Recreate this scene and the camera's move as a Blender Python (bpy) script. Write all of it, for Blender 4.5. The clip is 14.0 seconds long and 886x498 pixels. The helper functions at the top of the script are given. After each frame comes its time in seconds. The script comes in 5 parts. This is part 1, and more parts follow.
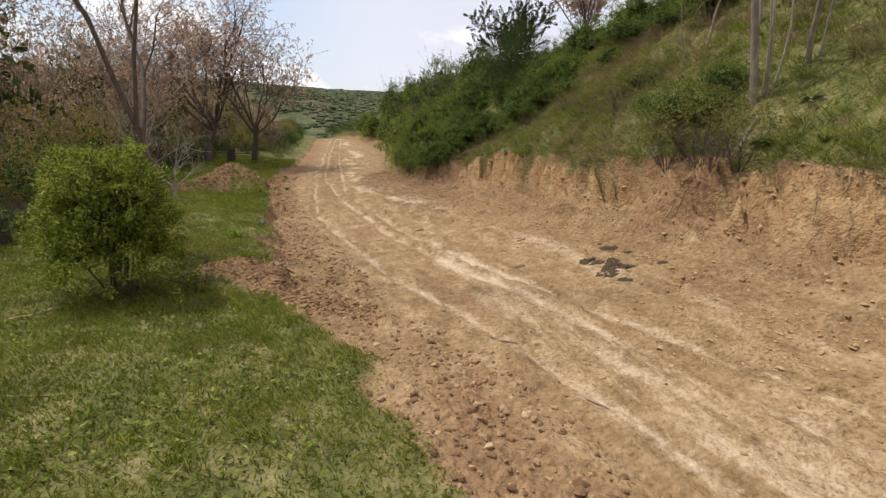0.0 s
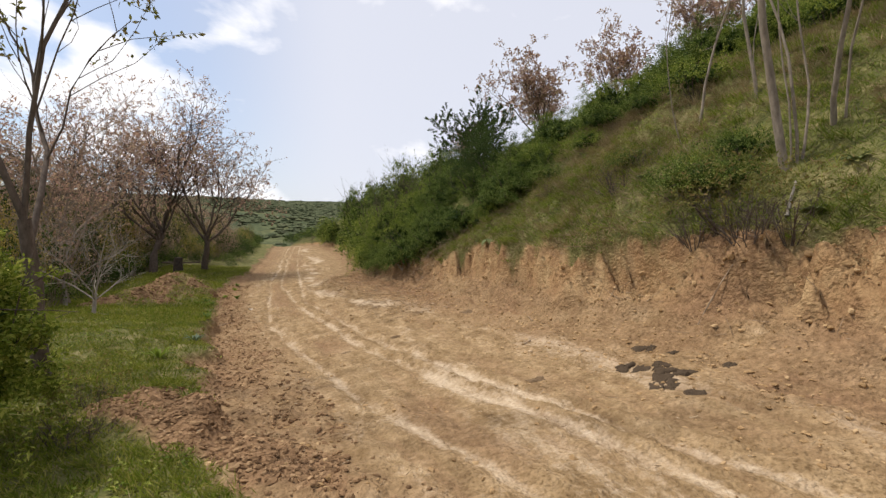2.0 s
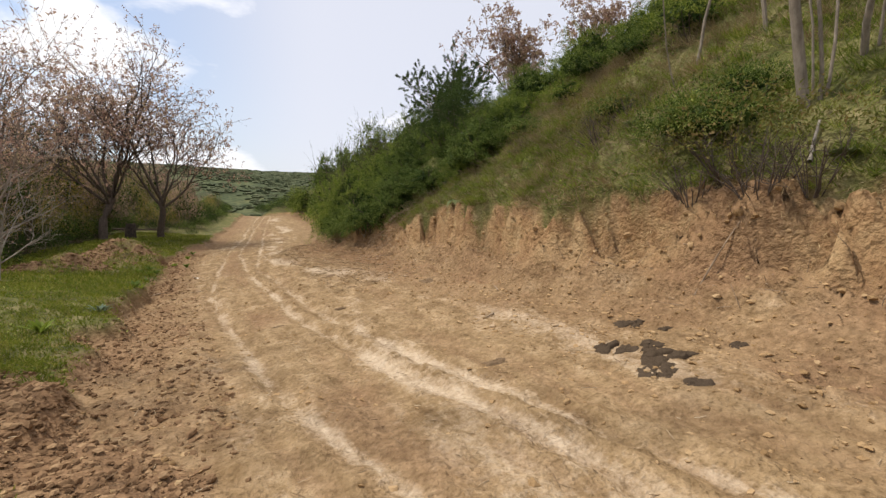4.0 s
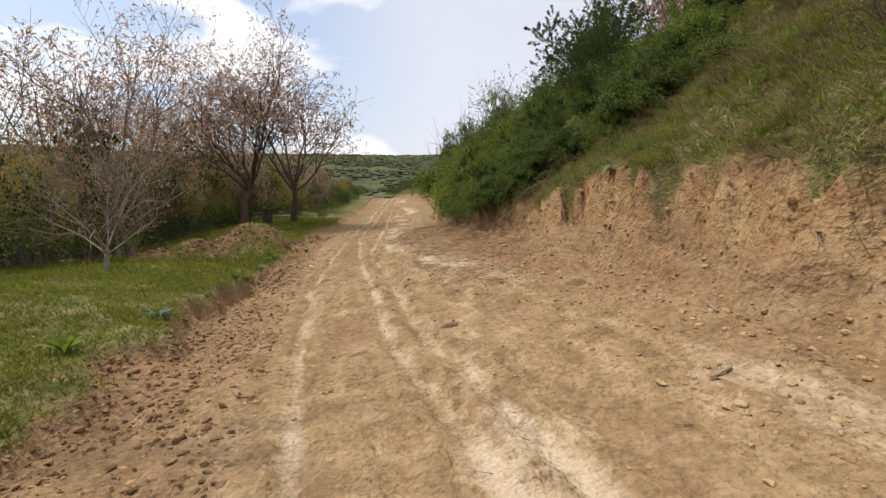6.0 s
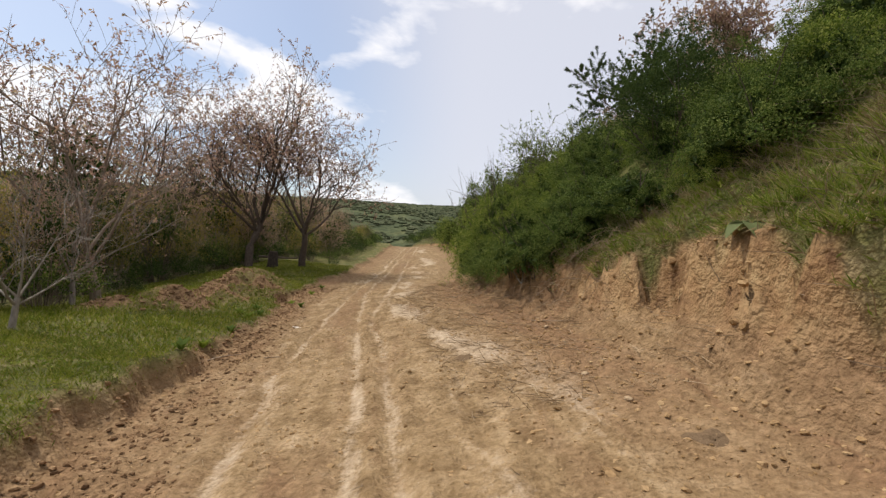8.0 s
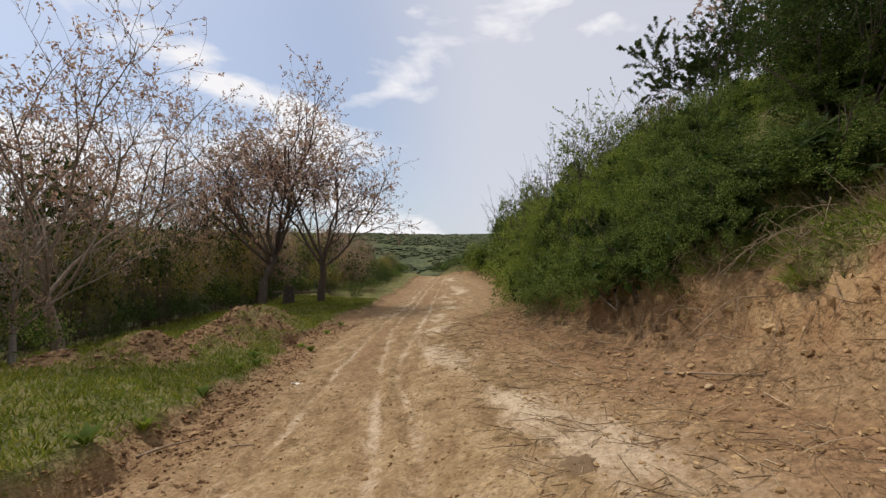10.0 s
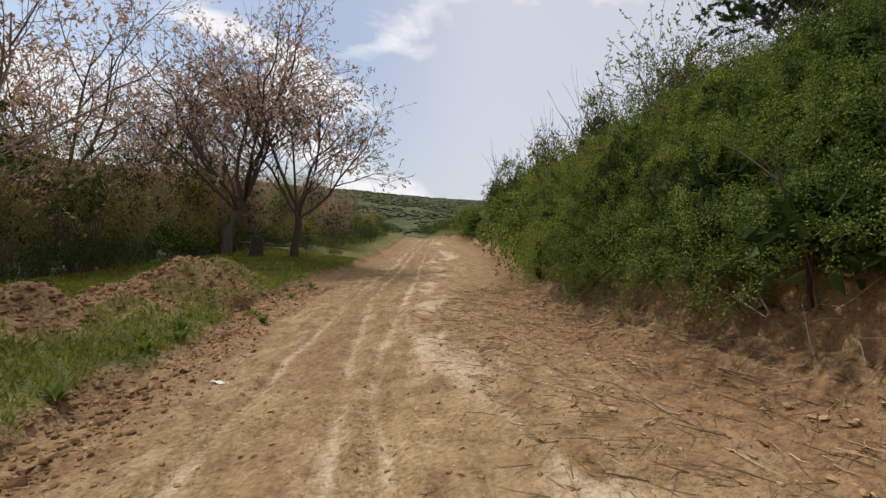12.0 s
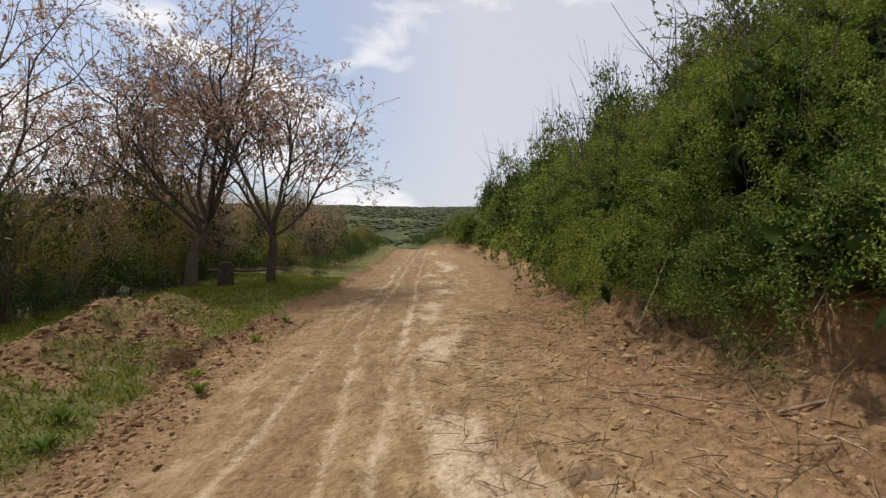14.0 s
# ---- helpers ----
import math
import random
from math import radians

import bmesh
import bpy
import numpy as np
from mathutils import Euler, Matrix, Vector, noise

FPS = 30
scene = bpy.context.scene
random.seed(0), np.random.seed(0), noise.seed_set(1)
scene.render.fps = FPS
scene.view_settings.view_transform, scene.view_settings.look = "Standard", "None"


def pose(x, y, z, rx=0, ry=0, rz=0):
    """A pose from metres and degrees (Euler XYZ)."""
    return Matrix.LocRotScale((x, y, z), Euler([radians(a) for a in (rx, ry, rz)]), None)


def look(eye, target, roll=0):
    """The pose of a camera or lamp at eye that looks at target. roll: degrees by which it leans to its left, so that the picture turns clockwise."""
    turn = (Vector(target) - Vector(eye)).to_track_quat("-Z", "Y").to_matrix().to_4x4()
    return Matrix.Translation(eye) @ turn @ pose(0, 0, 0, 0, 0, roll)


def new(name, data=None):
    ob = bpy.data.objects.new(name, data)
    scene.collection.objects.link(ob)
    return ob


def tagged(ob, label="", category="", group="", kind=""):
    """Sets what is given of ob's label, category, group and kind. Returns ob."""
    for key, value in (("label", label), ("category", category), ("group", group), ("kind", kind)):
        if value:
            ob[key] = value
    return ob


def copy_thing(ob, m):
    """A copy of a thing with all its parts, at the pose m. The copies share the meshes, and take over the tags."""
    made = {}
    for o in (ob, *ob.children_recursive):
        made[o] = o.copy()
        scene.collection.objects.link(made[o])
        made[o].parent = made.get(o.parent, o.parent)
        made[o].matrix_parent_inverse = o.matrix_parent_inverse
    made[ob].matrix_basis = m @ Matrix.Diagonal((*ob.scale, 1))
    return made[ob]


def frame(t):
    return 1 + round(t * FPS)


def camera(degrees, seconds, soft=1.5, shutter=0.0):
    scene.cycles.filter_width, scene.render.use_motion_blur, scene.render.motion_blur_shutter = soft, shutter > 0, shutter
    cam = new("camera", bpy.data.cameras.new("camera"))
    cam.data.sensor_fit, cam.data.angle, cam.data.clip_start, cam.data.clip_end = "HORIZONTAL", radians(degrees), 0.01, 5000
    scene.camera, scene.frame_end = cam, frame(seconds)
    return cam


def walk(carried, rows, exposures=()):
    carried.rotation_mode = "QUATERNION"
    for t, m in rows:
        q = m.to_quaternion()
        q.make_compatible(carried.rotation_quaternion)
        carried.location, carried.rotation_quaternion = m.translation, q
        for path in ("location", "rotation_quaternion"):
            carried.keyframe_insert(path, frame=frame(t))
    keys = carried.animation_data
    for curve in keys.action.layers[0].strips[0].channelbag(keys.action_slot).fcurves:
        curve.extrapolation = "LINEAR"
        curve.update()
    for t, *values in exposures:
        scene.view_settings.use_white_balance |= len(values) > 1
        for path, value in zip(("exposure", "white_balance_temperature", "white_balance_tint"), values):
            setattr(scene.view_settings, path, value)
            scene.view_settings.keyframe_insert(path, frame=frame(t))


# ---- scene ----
cam = camera(85.7, 14.0, 1.4)
PATH = [
    (0, (0.419, -0.127, 1.687), (0.407, 1.82, 1.232), 2.2),
    (0.5, (0.27, 0.216, 1.64), (0.17, 2.182, 1.285), 1.6),
    (1, (0.097, 0.596, 1.554), (-0.152, 2.551, 1.213), 0.6),
    (1.5, (0.089, 1.007, 1.43), (-0.113, 2.991, 1.274), -2.0),
    (2, (0.084, 1.468, 1.387), (0.226, 3.463, 1.364), 0.2),
    (2.2, (0.15, 1.642, 1.375), (0.518, 3.608, 1.376), -0.3),
    (4.3, (0.68, 2.931, 1.025), (0.894, 4.914, 0.877), 1.1),
    (4.5, (0.757, 3.195, 0.962), (0.932, 5.181, 0.81), 1.3),
    (5, (0.685, 3.873, 1.003), (0.428, 5.851, 0.859), 2.1),
    (5.5, (0.626, 4.456, 1.015), (0.36, 6.427, 0.802), 0.3),
    (6, (0.51, 5.088, 1.069), (0.211, 7.053, 0.85), -0.7),
    (6.5, (0.348, 5.674, 1.1), (0.02, 7.636, 0.895), 0.4),
    (7, (0.298, 6.311, 1.14), (-0.011, 8.282, 0.997), -1.2),
    (7.5, (0.159, 6.887, 1.176), (-0.286, 8.837, 1.153), 6.2),
    (8, (0.113, 7.487, 1.171), (-0.268, 9.45, 1.16), 2.5),
    (8.2, (0.075, 7.756, 1.222), (-0.391, 9.701, 1.198), -2.3),
    (10.3, (-0.93, 10.596, 0.965), (-1.434, 12.528, 1.08), 0.6),
    (10.5, (-1.041, 10.854, 1.001), (-1.525, 12.794, 1.065), 2.0),
    (11, (-1.292, 11.434, 0.961), (-1.746, 13.382, 0.932), 1.9),
    (11.5, (-1.428, 12.15, 0.928), (-1.696, 14.131, 0.853), 1.1),
    (12, (-1.688, 12.751, 0.919), (-2.114, 14.704, 0.881), 4.0),
    (12.5, (-1.817, 13.367, 0.923), (-2.18, 15.333, 0.882), 0.8),
    (13, (-2.052, 14.01, 0.964), (-2.43, 15.974, 0.948), 2.3),
    (13.5, (-2.239, 14.608, 0.968), (-2.527, 16.588, 0.965), 2.1),
    (14, (-2.459, 15.219, 0.982), (-2.854, 17.18, 0.98), -0.2),
]
walk(cam, [(t, look(eye, target, roll)) for t, eye, target, roll in PATH],
     [(0, 0.37), (1, 0.32), (2.2, 0.31), (5, 0.35), (7.5, 0.25), (8.2, 0.18), (10.3, 0.02), (14, 0.05)])

# ---- daylight ----
SUN_FROM = Vector((-0.62, 0.22, 1.15)).normalized()
world = bpy.data.worlds.new("daylight")
scene.world = world
world.use_nodes = True
wn, wl = world.node_tree.nodes, world.node_tree.links
wn.clear()
w_out = wn.new("ShaderNodeOutputWorld")
w_bg = wn.new("ShaderNodeBackground")
w_bg.inputs["Strength"].default_value = 0.125
sky = wn.new("ShaderNodeTexSky")
sky.sky_type = "NISHITA"
sky.sun_disc = False
sky.sun_elevation = math.asin(SUN_FROM.z)
sky.sun_rotation = math.atan2(SUN_FROM.x, SUN_FROM.y)
sky.air_density, sky.dust_density, sky.ozone_density = 1.0, 2.0, 1.0
w_co = wn.new("ShaderNodeTexCoord")
w_map = wn.new("ShaderNodeMapping")
w_map.inputs["Location"].default_value = (0.35, 0.1, 0.2)
w_map.inputs["Scale"].default_value = (1.0, 1.0, 2.4)
w_no = wn.new("ShaderNodeTexNoise")
w_no.inputs["Scale"].default_value = 3.4
w_no.inputs["Detail"].default_value = 9.0
w_no.inputs["Roughness"].default_value = 0.52
w_no.inputs["Distortion"].default_value = 0.25
w_ramp = wn.new("ShaderNodeValToRGB")
w_ramp.color_ramp.elements[0].position = 0.50
w_ramp.color_ramp.elements[1].position = 0.60
w_mix = wn.new("ShaderNodeMixRGB")
w_mix.inputs["Color2"].default_value = (7.3, 7.2, 7.4, 1)
w_veil = wn.new("ShaderNodeMixRGB")
w_veil.inputs["Color2"].default_value = (5.45, 5.5, 6.05, 1)
# thin high cloud: open blue to the west, closing to a milky sheet eastwards
w_sep = wn.new("ShaderNodeSeparateXYZ")
w_sheet = wn.new("ShaderNodeMapRange")
w_sheet.interpolation_type = "SMOOTHSTEP"
for key, val in (("From Min", -0.46), ("From Max", -0.12), ("To Min", 0.14), ("To Max", 0.84)):
    w_sheet.inputs[key].default_value = val
wl.new(w_co.outputs["Generated"], w_sep.inputs["Vector"])
wl.new(w_sep.outputs["X"], w_sheet.inputs["Value"])
wl.new(w_sheet.outputs["Result"], w_veil.inputs["Fac"])
w_more = wn.new("ShaderNodeMapRange")
for key, val in (("From Min", -0.28), ("From Max", -0.70), ("To Min", -0.05), ("To Max", 0.06)):
    w_more.inputs[key].default_value = val
w_add = wn.new("ShaderNodeMath")
wl.new(w_sep.outputs["X"], w_more.inputs["Value"])
wl.new(w_no.outputs["Fac"], w_add.inputs[0])
wl.new(w_more.outputs["Result"], w_add.inputs[1])
wl.new(w_add.outputs[0], w_ramp.inputs["Fac"])
wl.new(w_co.outputs["Generated"], w_map.inputs["Vector"])
wl.new(w_map.outputs["Vector"], w_no.inputs["Vector"])
wl.new(w_ramp.outputs["Color"], w_mix.inputs["Fac"])
wl.new(sky.outputs["Color"], w_veil.inputs["Color1"])
wl.new(w_veil.outputs["Color"], w_mix.inputs["Color1"])
wl.new(w_mix.outputs["Color"], w_bg.inputs["Color"])
wl.new(w_bg.outputs["Background"], w_out.inputs["Surface"])
sun = new("sun", bpy.data.lights.new("sun", "SUN"))
sun.data.energy, sun.data.angle, sun.data.color = 2.9, radians(2.0), (1.0, 0.95, 0.86)
sun.matrix_world = look(SUN_FROM * 100, (0, 0, 0))

# ---- small numeric tools ----
rng = np.random.default_rng(7)
LATTICE = np.random.default_rng(3).random((256, 256))


def vnoise(x, y):
    """Smooth lattice noise, 0 to 1."""
    xi, yi = np.floor(x).astype(int), np.floor(y).astype(int)
    fx, fy = x - xi, y - yi
    fx, fy = fx * fx * (3 - 2 * fx), fy * fy * (3 - 2 * fy)
    a, b = LATTICE[xi % 256, yi % 256], LATTICE[(xi + 1) % 256, yi % 256]
    c, e = LATTICE[xi % 256, (yi + 1) % 256], LATTICE[(xi + 1) % 256, (yi + 1) % 256]
    return (a + (b - a) * fx) * (1 - fy) + (c + (e - c) * fx) * fy


def fbm(x, y, scale, octaves=4, gain=0.5):
    """Fractal noise round 0, about -1 to 1; scale: metres of the largest lumps."""
    total, amp, norm = 0.0, 1.0, 0.0
    x, y = np.asarray(x, float) / scale, np.asarray(y, float) / scale
    for k in range(octaves):
        total = total + amp * (vnoise(x + 17.3 * k, y - 9.1 * k) * 2 - 1)
        norm += amp
        amp, x, y = amp * gain, x * 2.03, y * 2.03
    return total / norm * 1.6


def step(a, b, v):
    f = np.clip((v - a) / (b - a), 0, 1)
    return f * f * (3 - 2 * f)


def along(table):
    """A smoothed broken line through (y, value) pairs, as a function of y."""
    ys, vs = np.array(table, float).T
    fine = np.arange(ys[0], ys[-1], 0.25)
    lin = np.interp(fine, ys, vs)
    k = np.hanning(13)
    lin = np.convolve(np.pad(lin, 6, mode="edge"), k / k.sum(), mode="valid")
    return lambda y: np.interp(y, fine, lin)


# ---- the plan: lines along the road, as functions of y ----
toe_x = along([(-40, 17), (-12, 9.2), (0, 5.6), (5, 3.75), (7.3, 2.9), (10, 1.95), (12, 1.2), (16, -0.1), (17.6, -0.95),
               (19.6, -1.6), (24.7, -2.1), (32, -2.8), (44, -5), (60, -10.5), (90, -25), (140, -52), (200, -60)])
edge_x = along([(-40, 13), (-12, 6), (0, 1.75), (2.2, 0.75), (3.9, -0.3), (4.84, -0.75), (5.5, -1.35), (7.2, -2.0), (10, -3.2),
                (12.5, -4.3), (17, -6.0), (18.7, -6.6), (24, -8.5), (31, -9.6), (45, -12.6), (60, -16), (90, -31), (140, -58), (200, -66)])
toe_z = along([(-40, 0.3), (0, 0.22), (5, 0.2), (10, 0.2), (12, 0.2), (16, 0.13), (20, 0.12), (25, 0.0), (32, -0.1), (44, 0.35),
               (60, 1.15), (75, 0.9), (110, -4), (180, -9), (300, -9)])
edge_z = along([(-40, -0.1), (0, -0.2), (4.84, -0.3), (10, -0.6), (12.5, -0.8), (17, -0.93), (18.7, -0.88), (24, -0.8), (31, -0.6),
                (45, 0.05), (60, 1.0), (75, 0.8), (110, -4.2), (180, -9), (300, -9)])
lip_h = along([(-40, 1.3), (3, 1.3), (5, 1.32), (6.2, 1.36), (7.2, 1.36), (8.0, 1.28), (8.7, 1.13), (9.2, 1.05), (9.7, 1.04), (10.3, 1.15), (11, 1.24), (12, 1.25),
               (13.5, 1.0), (15, 0.85), (17, 0.72), (20, 0.5), (25, 0.45), (32, 0.45), (44, 0.45), (60, 0.4), (90, 0.3), (140, 0.0), (200, 0)])
lip_d = along([(-40, 1.2), (5, 1.15), (7, 1.08), (8, 0.86), (8.7, 0.62), (9.3, 0.46), (10.2, 0.46), (11, 0.58), (12, 0.68), (14, 0.6), (20, 0.55), (60, 0.6), (200, 0.6)])
shrub_h = along([(0, 1.6), (14, 1.6), (16.5, 1.6), (17.8, 2.0), (19, 2.9), (20, 3.3), (22, 3.7), (25, 3.95), (30, 4.7), (40, 5.2), (62, 4.9)])
hill_k = along([(-60, 0.9), (-10, 1.0), (14, 1.0), (58, 1.0), (75, 0.75), (110, 0.3), (170, 0.0), (300, 0)])
verge_h = along([(-40, 0.05), (5, 0.05), (8, 0.12), (10, 0.28), (12.5, 0.36), (15, 0.28), (17, 0.12), (19, 0.06), (30, 0.15), (60, 0.2), (200, 0.1)])
TRACKS = [along([(2, 2.3), (4.5, 0.9), (6.4, -0.14), (7.7, -0.82), (10.9, -2.25), (13.9, -3.43), (16.4, -4.2), (19.6, -5.05), (23, -6.05), (28.3, -7.4), (34.3, -8.6), (42, -10.5), (60, -14.2)]),
          along([(2, 3.4), (6, 1.1), (9.2, -0.55), (10.7, -1.12), (13.6, -2.2), (15.7, -3.0), (18.1, -3.85), (20, -4.5), (23, -5.5), (28, -6.8), (34.3, -8.2), (42, -10.0), (60, -13.6)]),
          along([(2, 4.0), (5.5, 1.7), (8.85, 0.0), (10.35, -0.68), (14.6, -2.15), (17.1, -3.2), (18.5, -3.6), (20, -4.0), (24.4, -5.0), (30.6, -6.5), (34.3, -7.4), (42, -9.2), (60, -13.0)])]
band_t = along([(-40, 0.15), (4, 0.16), (9, 0.18), (12, 0.19), (14, 0.24), (16, 0.28), (19, 0.29), (22, 0.34), (28, 0.43), (35, 0.45), (200, 0.45)])


def ground_at(x, y):
    """Height of the ground, and how far each kind of surface covers it: grass, pale dust, dark soil with painted shrub
    shade, cut face.
    """
    x, y = np.asarray(x, float), np.asarray(y, float)
    wob = 0.16 * fbm(y, y * 0 + 3.7, 1.1, 4)
    wob2 = 0.36 * fbm(x * 0.6, y, 1.2, 5, 0.6)
    d = x - toe_x(y) - wob
    w = toe_x(y) - edge_x(y)
    e = -(d + w) + wob2                      # distance beyond the road's left edge
    t = np.clip(-d / w, 0, 1)
    far = step(60, 90, y)
    zr = toe_z(y) + (edge_z(y) - toe_z(y)) * t - 0.13 * np.sin(np.pi * t) * (1 - far)
    near = 1 - step(35, 60, np.hypot(x, y))
    # road relief: soft humps, scraped clods towards both margins, pressed tracks
    margin = np.clip(step(0.72, 0.95, t) + step(-0.9, -0.1, d) * (d < 0.3), 0, 1)
    rough = 0.030 * fbm(x, y, 1.6, 3) + near * (0.028 + 0.034 * margin) * fbm(x, y, 0.26, 4, 0.66)
    scrape = fbm(d * 2.6 + 0.3 * fbm(x, y, 1.2, 2), y * 0.22, 0.55, 4, 0.6)       # blade marks along the road
    rough = rough + near * 0.020 * scrape
    track = np.zeros_like(x)
    for k, line in enumerate(TRACKS):
        off = x - line(y) - 0.04 * fbm(y, y * 0 + k, 1.5, 2)
        wid = (0.075, 0.085, 0.075)[k]
        track = np.maximum(track, np.exp(-(off / wid) ** 2))
        rough = rough + 0.02 * np.exp(-((np.abs(off) - 0.19) / 0.06) ** 2) * near - 0.028 * np.exp(-(off / 0.11) ** 2) * near
    sway = 0.05 * fbm(y, y * 0, 4.0, 2)
    band = np.exp(-((t - band_t(y) + sway) / 0.075) ** 2)
    band = band + 0.70 * np.exp(-((t - 0.505 + sway) / 0.10) ** 2) * (1 - step(9.5, 12.5, y)) + 0.55 * np.exp(-((t - 0.80) / 0.06) ** 2)
    patch = step(-0.55, 0.35, fbm(x + 0.36 * y, y * 0.45, 0.8, 4) + 0.15 * fbm(x, y, 0.25, 2))
    broken = step(0.05, 0.35, vnoise(y * 0.55 + 3 * x, x * 0.9))
    later = 1 + 0.4 * step(11, 14, y)
    pale = np.clip(0.48 * track * (0.45 + 0.55 * broken) * (0.85 + 0.3 * fbm(x, y, 0.4, 2)) + 0.44 * later * band * patch, 0, 0.85)
    pale = np.clip(pale + 0.20 * scrape * (1 - margin) * near, 0, 1) * (1 - margin)
    z = zr + rough
    # left verge: sod lip, meadow, then the fall into the thicket
    ve = step(-0.02, 0.30, e)
    zv = edge_z(y) + verge_h(y) + 0.075 * np.clip(e, 0, 3) * step(6, 11, y) + 0.05 * fbm(x, y, 2.5, 3) + near * 0.02 * fbm(x, y, 0.35, 3) - 0.16 * np.clip(e - 5.5, 0, 14) * (1 - far) - 0.03 * np.clip(e - 2, 0, 4)
    heap = np.zeros_like(x)
    for hx, hy, hr, hh in ((-8.9, 16.6, 0.8, 0.42), (-9.0, 18.1, 0.9, 0.55), (-8.7, 19.5, 0.8, 0.45), (-9.7, 22.3, 1.0, 0.85), (-9.2, 21.0, 0.9, 0.6),
                           (-10.3, 24.2, 1.0, 0.6), (-8.2, 17.6, 0.8, 0.25), (-8.4, 21.6, 0.8, 0.3), (-1.9, 6.35, 0.42, 0.16), (-2.5, 6.75, 0.34, 0.17)):
        r = np.hypot(x - hx, y - hy) / hr
        heap = np.maximum(heap, hh * np.exp(-r ** 2 * 1.1))
    seg = np.clip(((x + 2.7) * 1.94 - (y - 6.5) * 1.42) / (1.94 ** 2 + 1.42 ** 2), 0, 1)
    tongue = 1 - step(0.22, 0.42, np.hypot(x + 2.7 - 1.94 * seg, y - 6.5 + 1.42 * seg) + 0.16 * fbm(x, y, 0.4, 3))
    heap_m = step(0.06, 0.16, heap + 0.03 * fbm(x, y, 0.5, 3))
    zv = zv + 0.05 * tongue * (1 + 0.5 * fbm(x, y, 0.3, 3)) + 0.82 * heap * (1 + 0.45 * fbm(x, y, 0.45, 4, 0.6)) + 0.03 * heap_m * fbm(x, y, 0.12, 3)
    z = z * (1 - ve) + zv * ve
    # right bank: loose talus, cut face with gullies and ledges, grassy hill above
    gul = fbm(y * 1.0, y * 0 + 8, 0.75, 3)
    L, H = lip_d(y) * (1 + 0.20 * gul), lip_h(y)
    rag = near * L * (0.14 * fbm(y, d * 5.0, 0.40, 4, 0.6) - 0.26 * np.abs(fbm(y + 7, d * 2.5, 0.9, 3)) + 0.08)
    q = np.clip((d + rag * step(0.1, 0.45, d / L) * (1 - step(0.95, 1.15, d / L))) / L, 0, 1.0)
    ledge = 0.5 + 0.10 * fbm(y, y * 0 + 21, 0.6, 3)
    face = 0.42 * np.clip(q / 0.72, 0, 1) ** 1.15 + 0.30 * step(0.66, 0.82, q + 0.1 * (ledge - 0.5)) + 0.24 * step(0.80, 0.96, q) + 0.04 * step(0.9, 1.0, q)
    gate = step(0.02, 0.3, q) * (1 - step(0.92, 1.0, q))
    u = np.clip((d - L) * 0.94, 0, None)
    hill = np.where(u < 5.5, 0.92 * u, 0.92 * 5.5 + 0.25 * (u - 5.5) - 0.0) - 0.8 * np.exp(-((u - 5.5) / 1.2) ** 2) * (u > 0)
    hill = np.minimum(hill, 13) * hill_k(y) + step(0, 1.2, u) * (0.22 * fbm(x, y, 2.2, 4) + near * 0.05 * fbm(x, y, 0.4, 3))
    up = d > 0
    zb = toe_z(y) + H * face + hill + gate * near * 0.06 * fbm(x * 1.5, y, 0.30, 4, 0.6) + step(0, 0.15, u) * 0.05
    z = np.where(up, zb + rough * (1 - step(0, 0.4, q)), z)
    # far country: the valley and the wooded ridge beyond
    r = np.hypot(x, y)
    z = z + 60 * step(230, 620, r) - 30 * step(640, 1000, r) + step(150, 400, r) * 2.0 * fbm(x, y, 120, 3)
    drop = step(18, 70, -d - w) * (1 - step(60, 120, y)) * 7
    z = z - drop
    grass = np.where(up, step(-0.07, 0.06, d - L + 0.10 * fbm(x, y, 0.3, 3)), ve * (1 - tongue) * (1 - heap_m * (0.35 + 0.6 * (vnoise(x * 1.6, y * 1.6) > 0.45))) * step(0.05, 0.35, e + 0.16 * fbm(x, y, 0.35, 3)))
    grass = np.maximum(grass, far)
    # soil tones; on the bank under the shrubs their shade is painted in too
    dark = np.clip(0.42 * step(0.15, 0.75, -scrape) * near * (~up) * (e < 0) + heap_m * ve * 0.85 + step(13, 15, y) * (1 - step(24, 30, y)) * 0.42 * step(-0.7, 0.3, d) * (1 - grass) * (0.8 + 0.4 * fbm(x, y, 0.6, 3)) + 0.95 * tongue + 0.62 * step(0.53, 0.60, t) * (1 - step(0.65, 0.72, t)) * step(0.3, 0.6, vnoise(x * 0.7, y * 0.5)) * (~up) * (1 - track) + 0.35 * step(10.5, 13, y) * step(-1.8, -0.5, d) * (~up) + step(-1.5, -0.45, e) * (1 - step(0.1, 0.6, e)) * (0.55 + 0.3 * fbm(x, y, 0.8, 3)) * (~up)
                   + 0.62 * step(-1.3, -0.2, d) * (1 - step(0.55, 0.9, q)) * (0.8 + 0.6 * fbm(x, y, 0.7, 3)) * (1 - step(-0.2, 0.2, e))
                   # darker towards the lip of the cut
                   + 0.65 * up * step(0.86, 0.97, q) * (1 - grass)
                   # brush shade and brown soil, both put into the face's colour near y 6.9
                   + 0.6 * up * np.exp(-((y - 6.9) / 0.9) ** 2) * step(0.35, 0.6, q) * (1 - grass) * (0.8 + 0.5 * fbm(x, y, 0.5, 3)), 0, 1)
    facem = np.where(up, step(0.40, 0.70, q) * (1 - grass), 0)
    woods = np.clip(step(9, 14, e) * (1 - step(55, 80, y)) + step(120, 260, r), 0, 1)
    return z, dict(grass=grass, pale=pale, dark=dark, face=facem, woods=woods)


def height(x, y):
    return float(ground_at(np.array([x]), np.array([y]))[0][0])


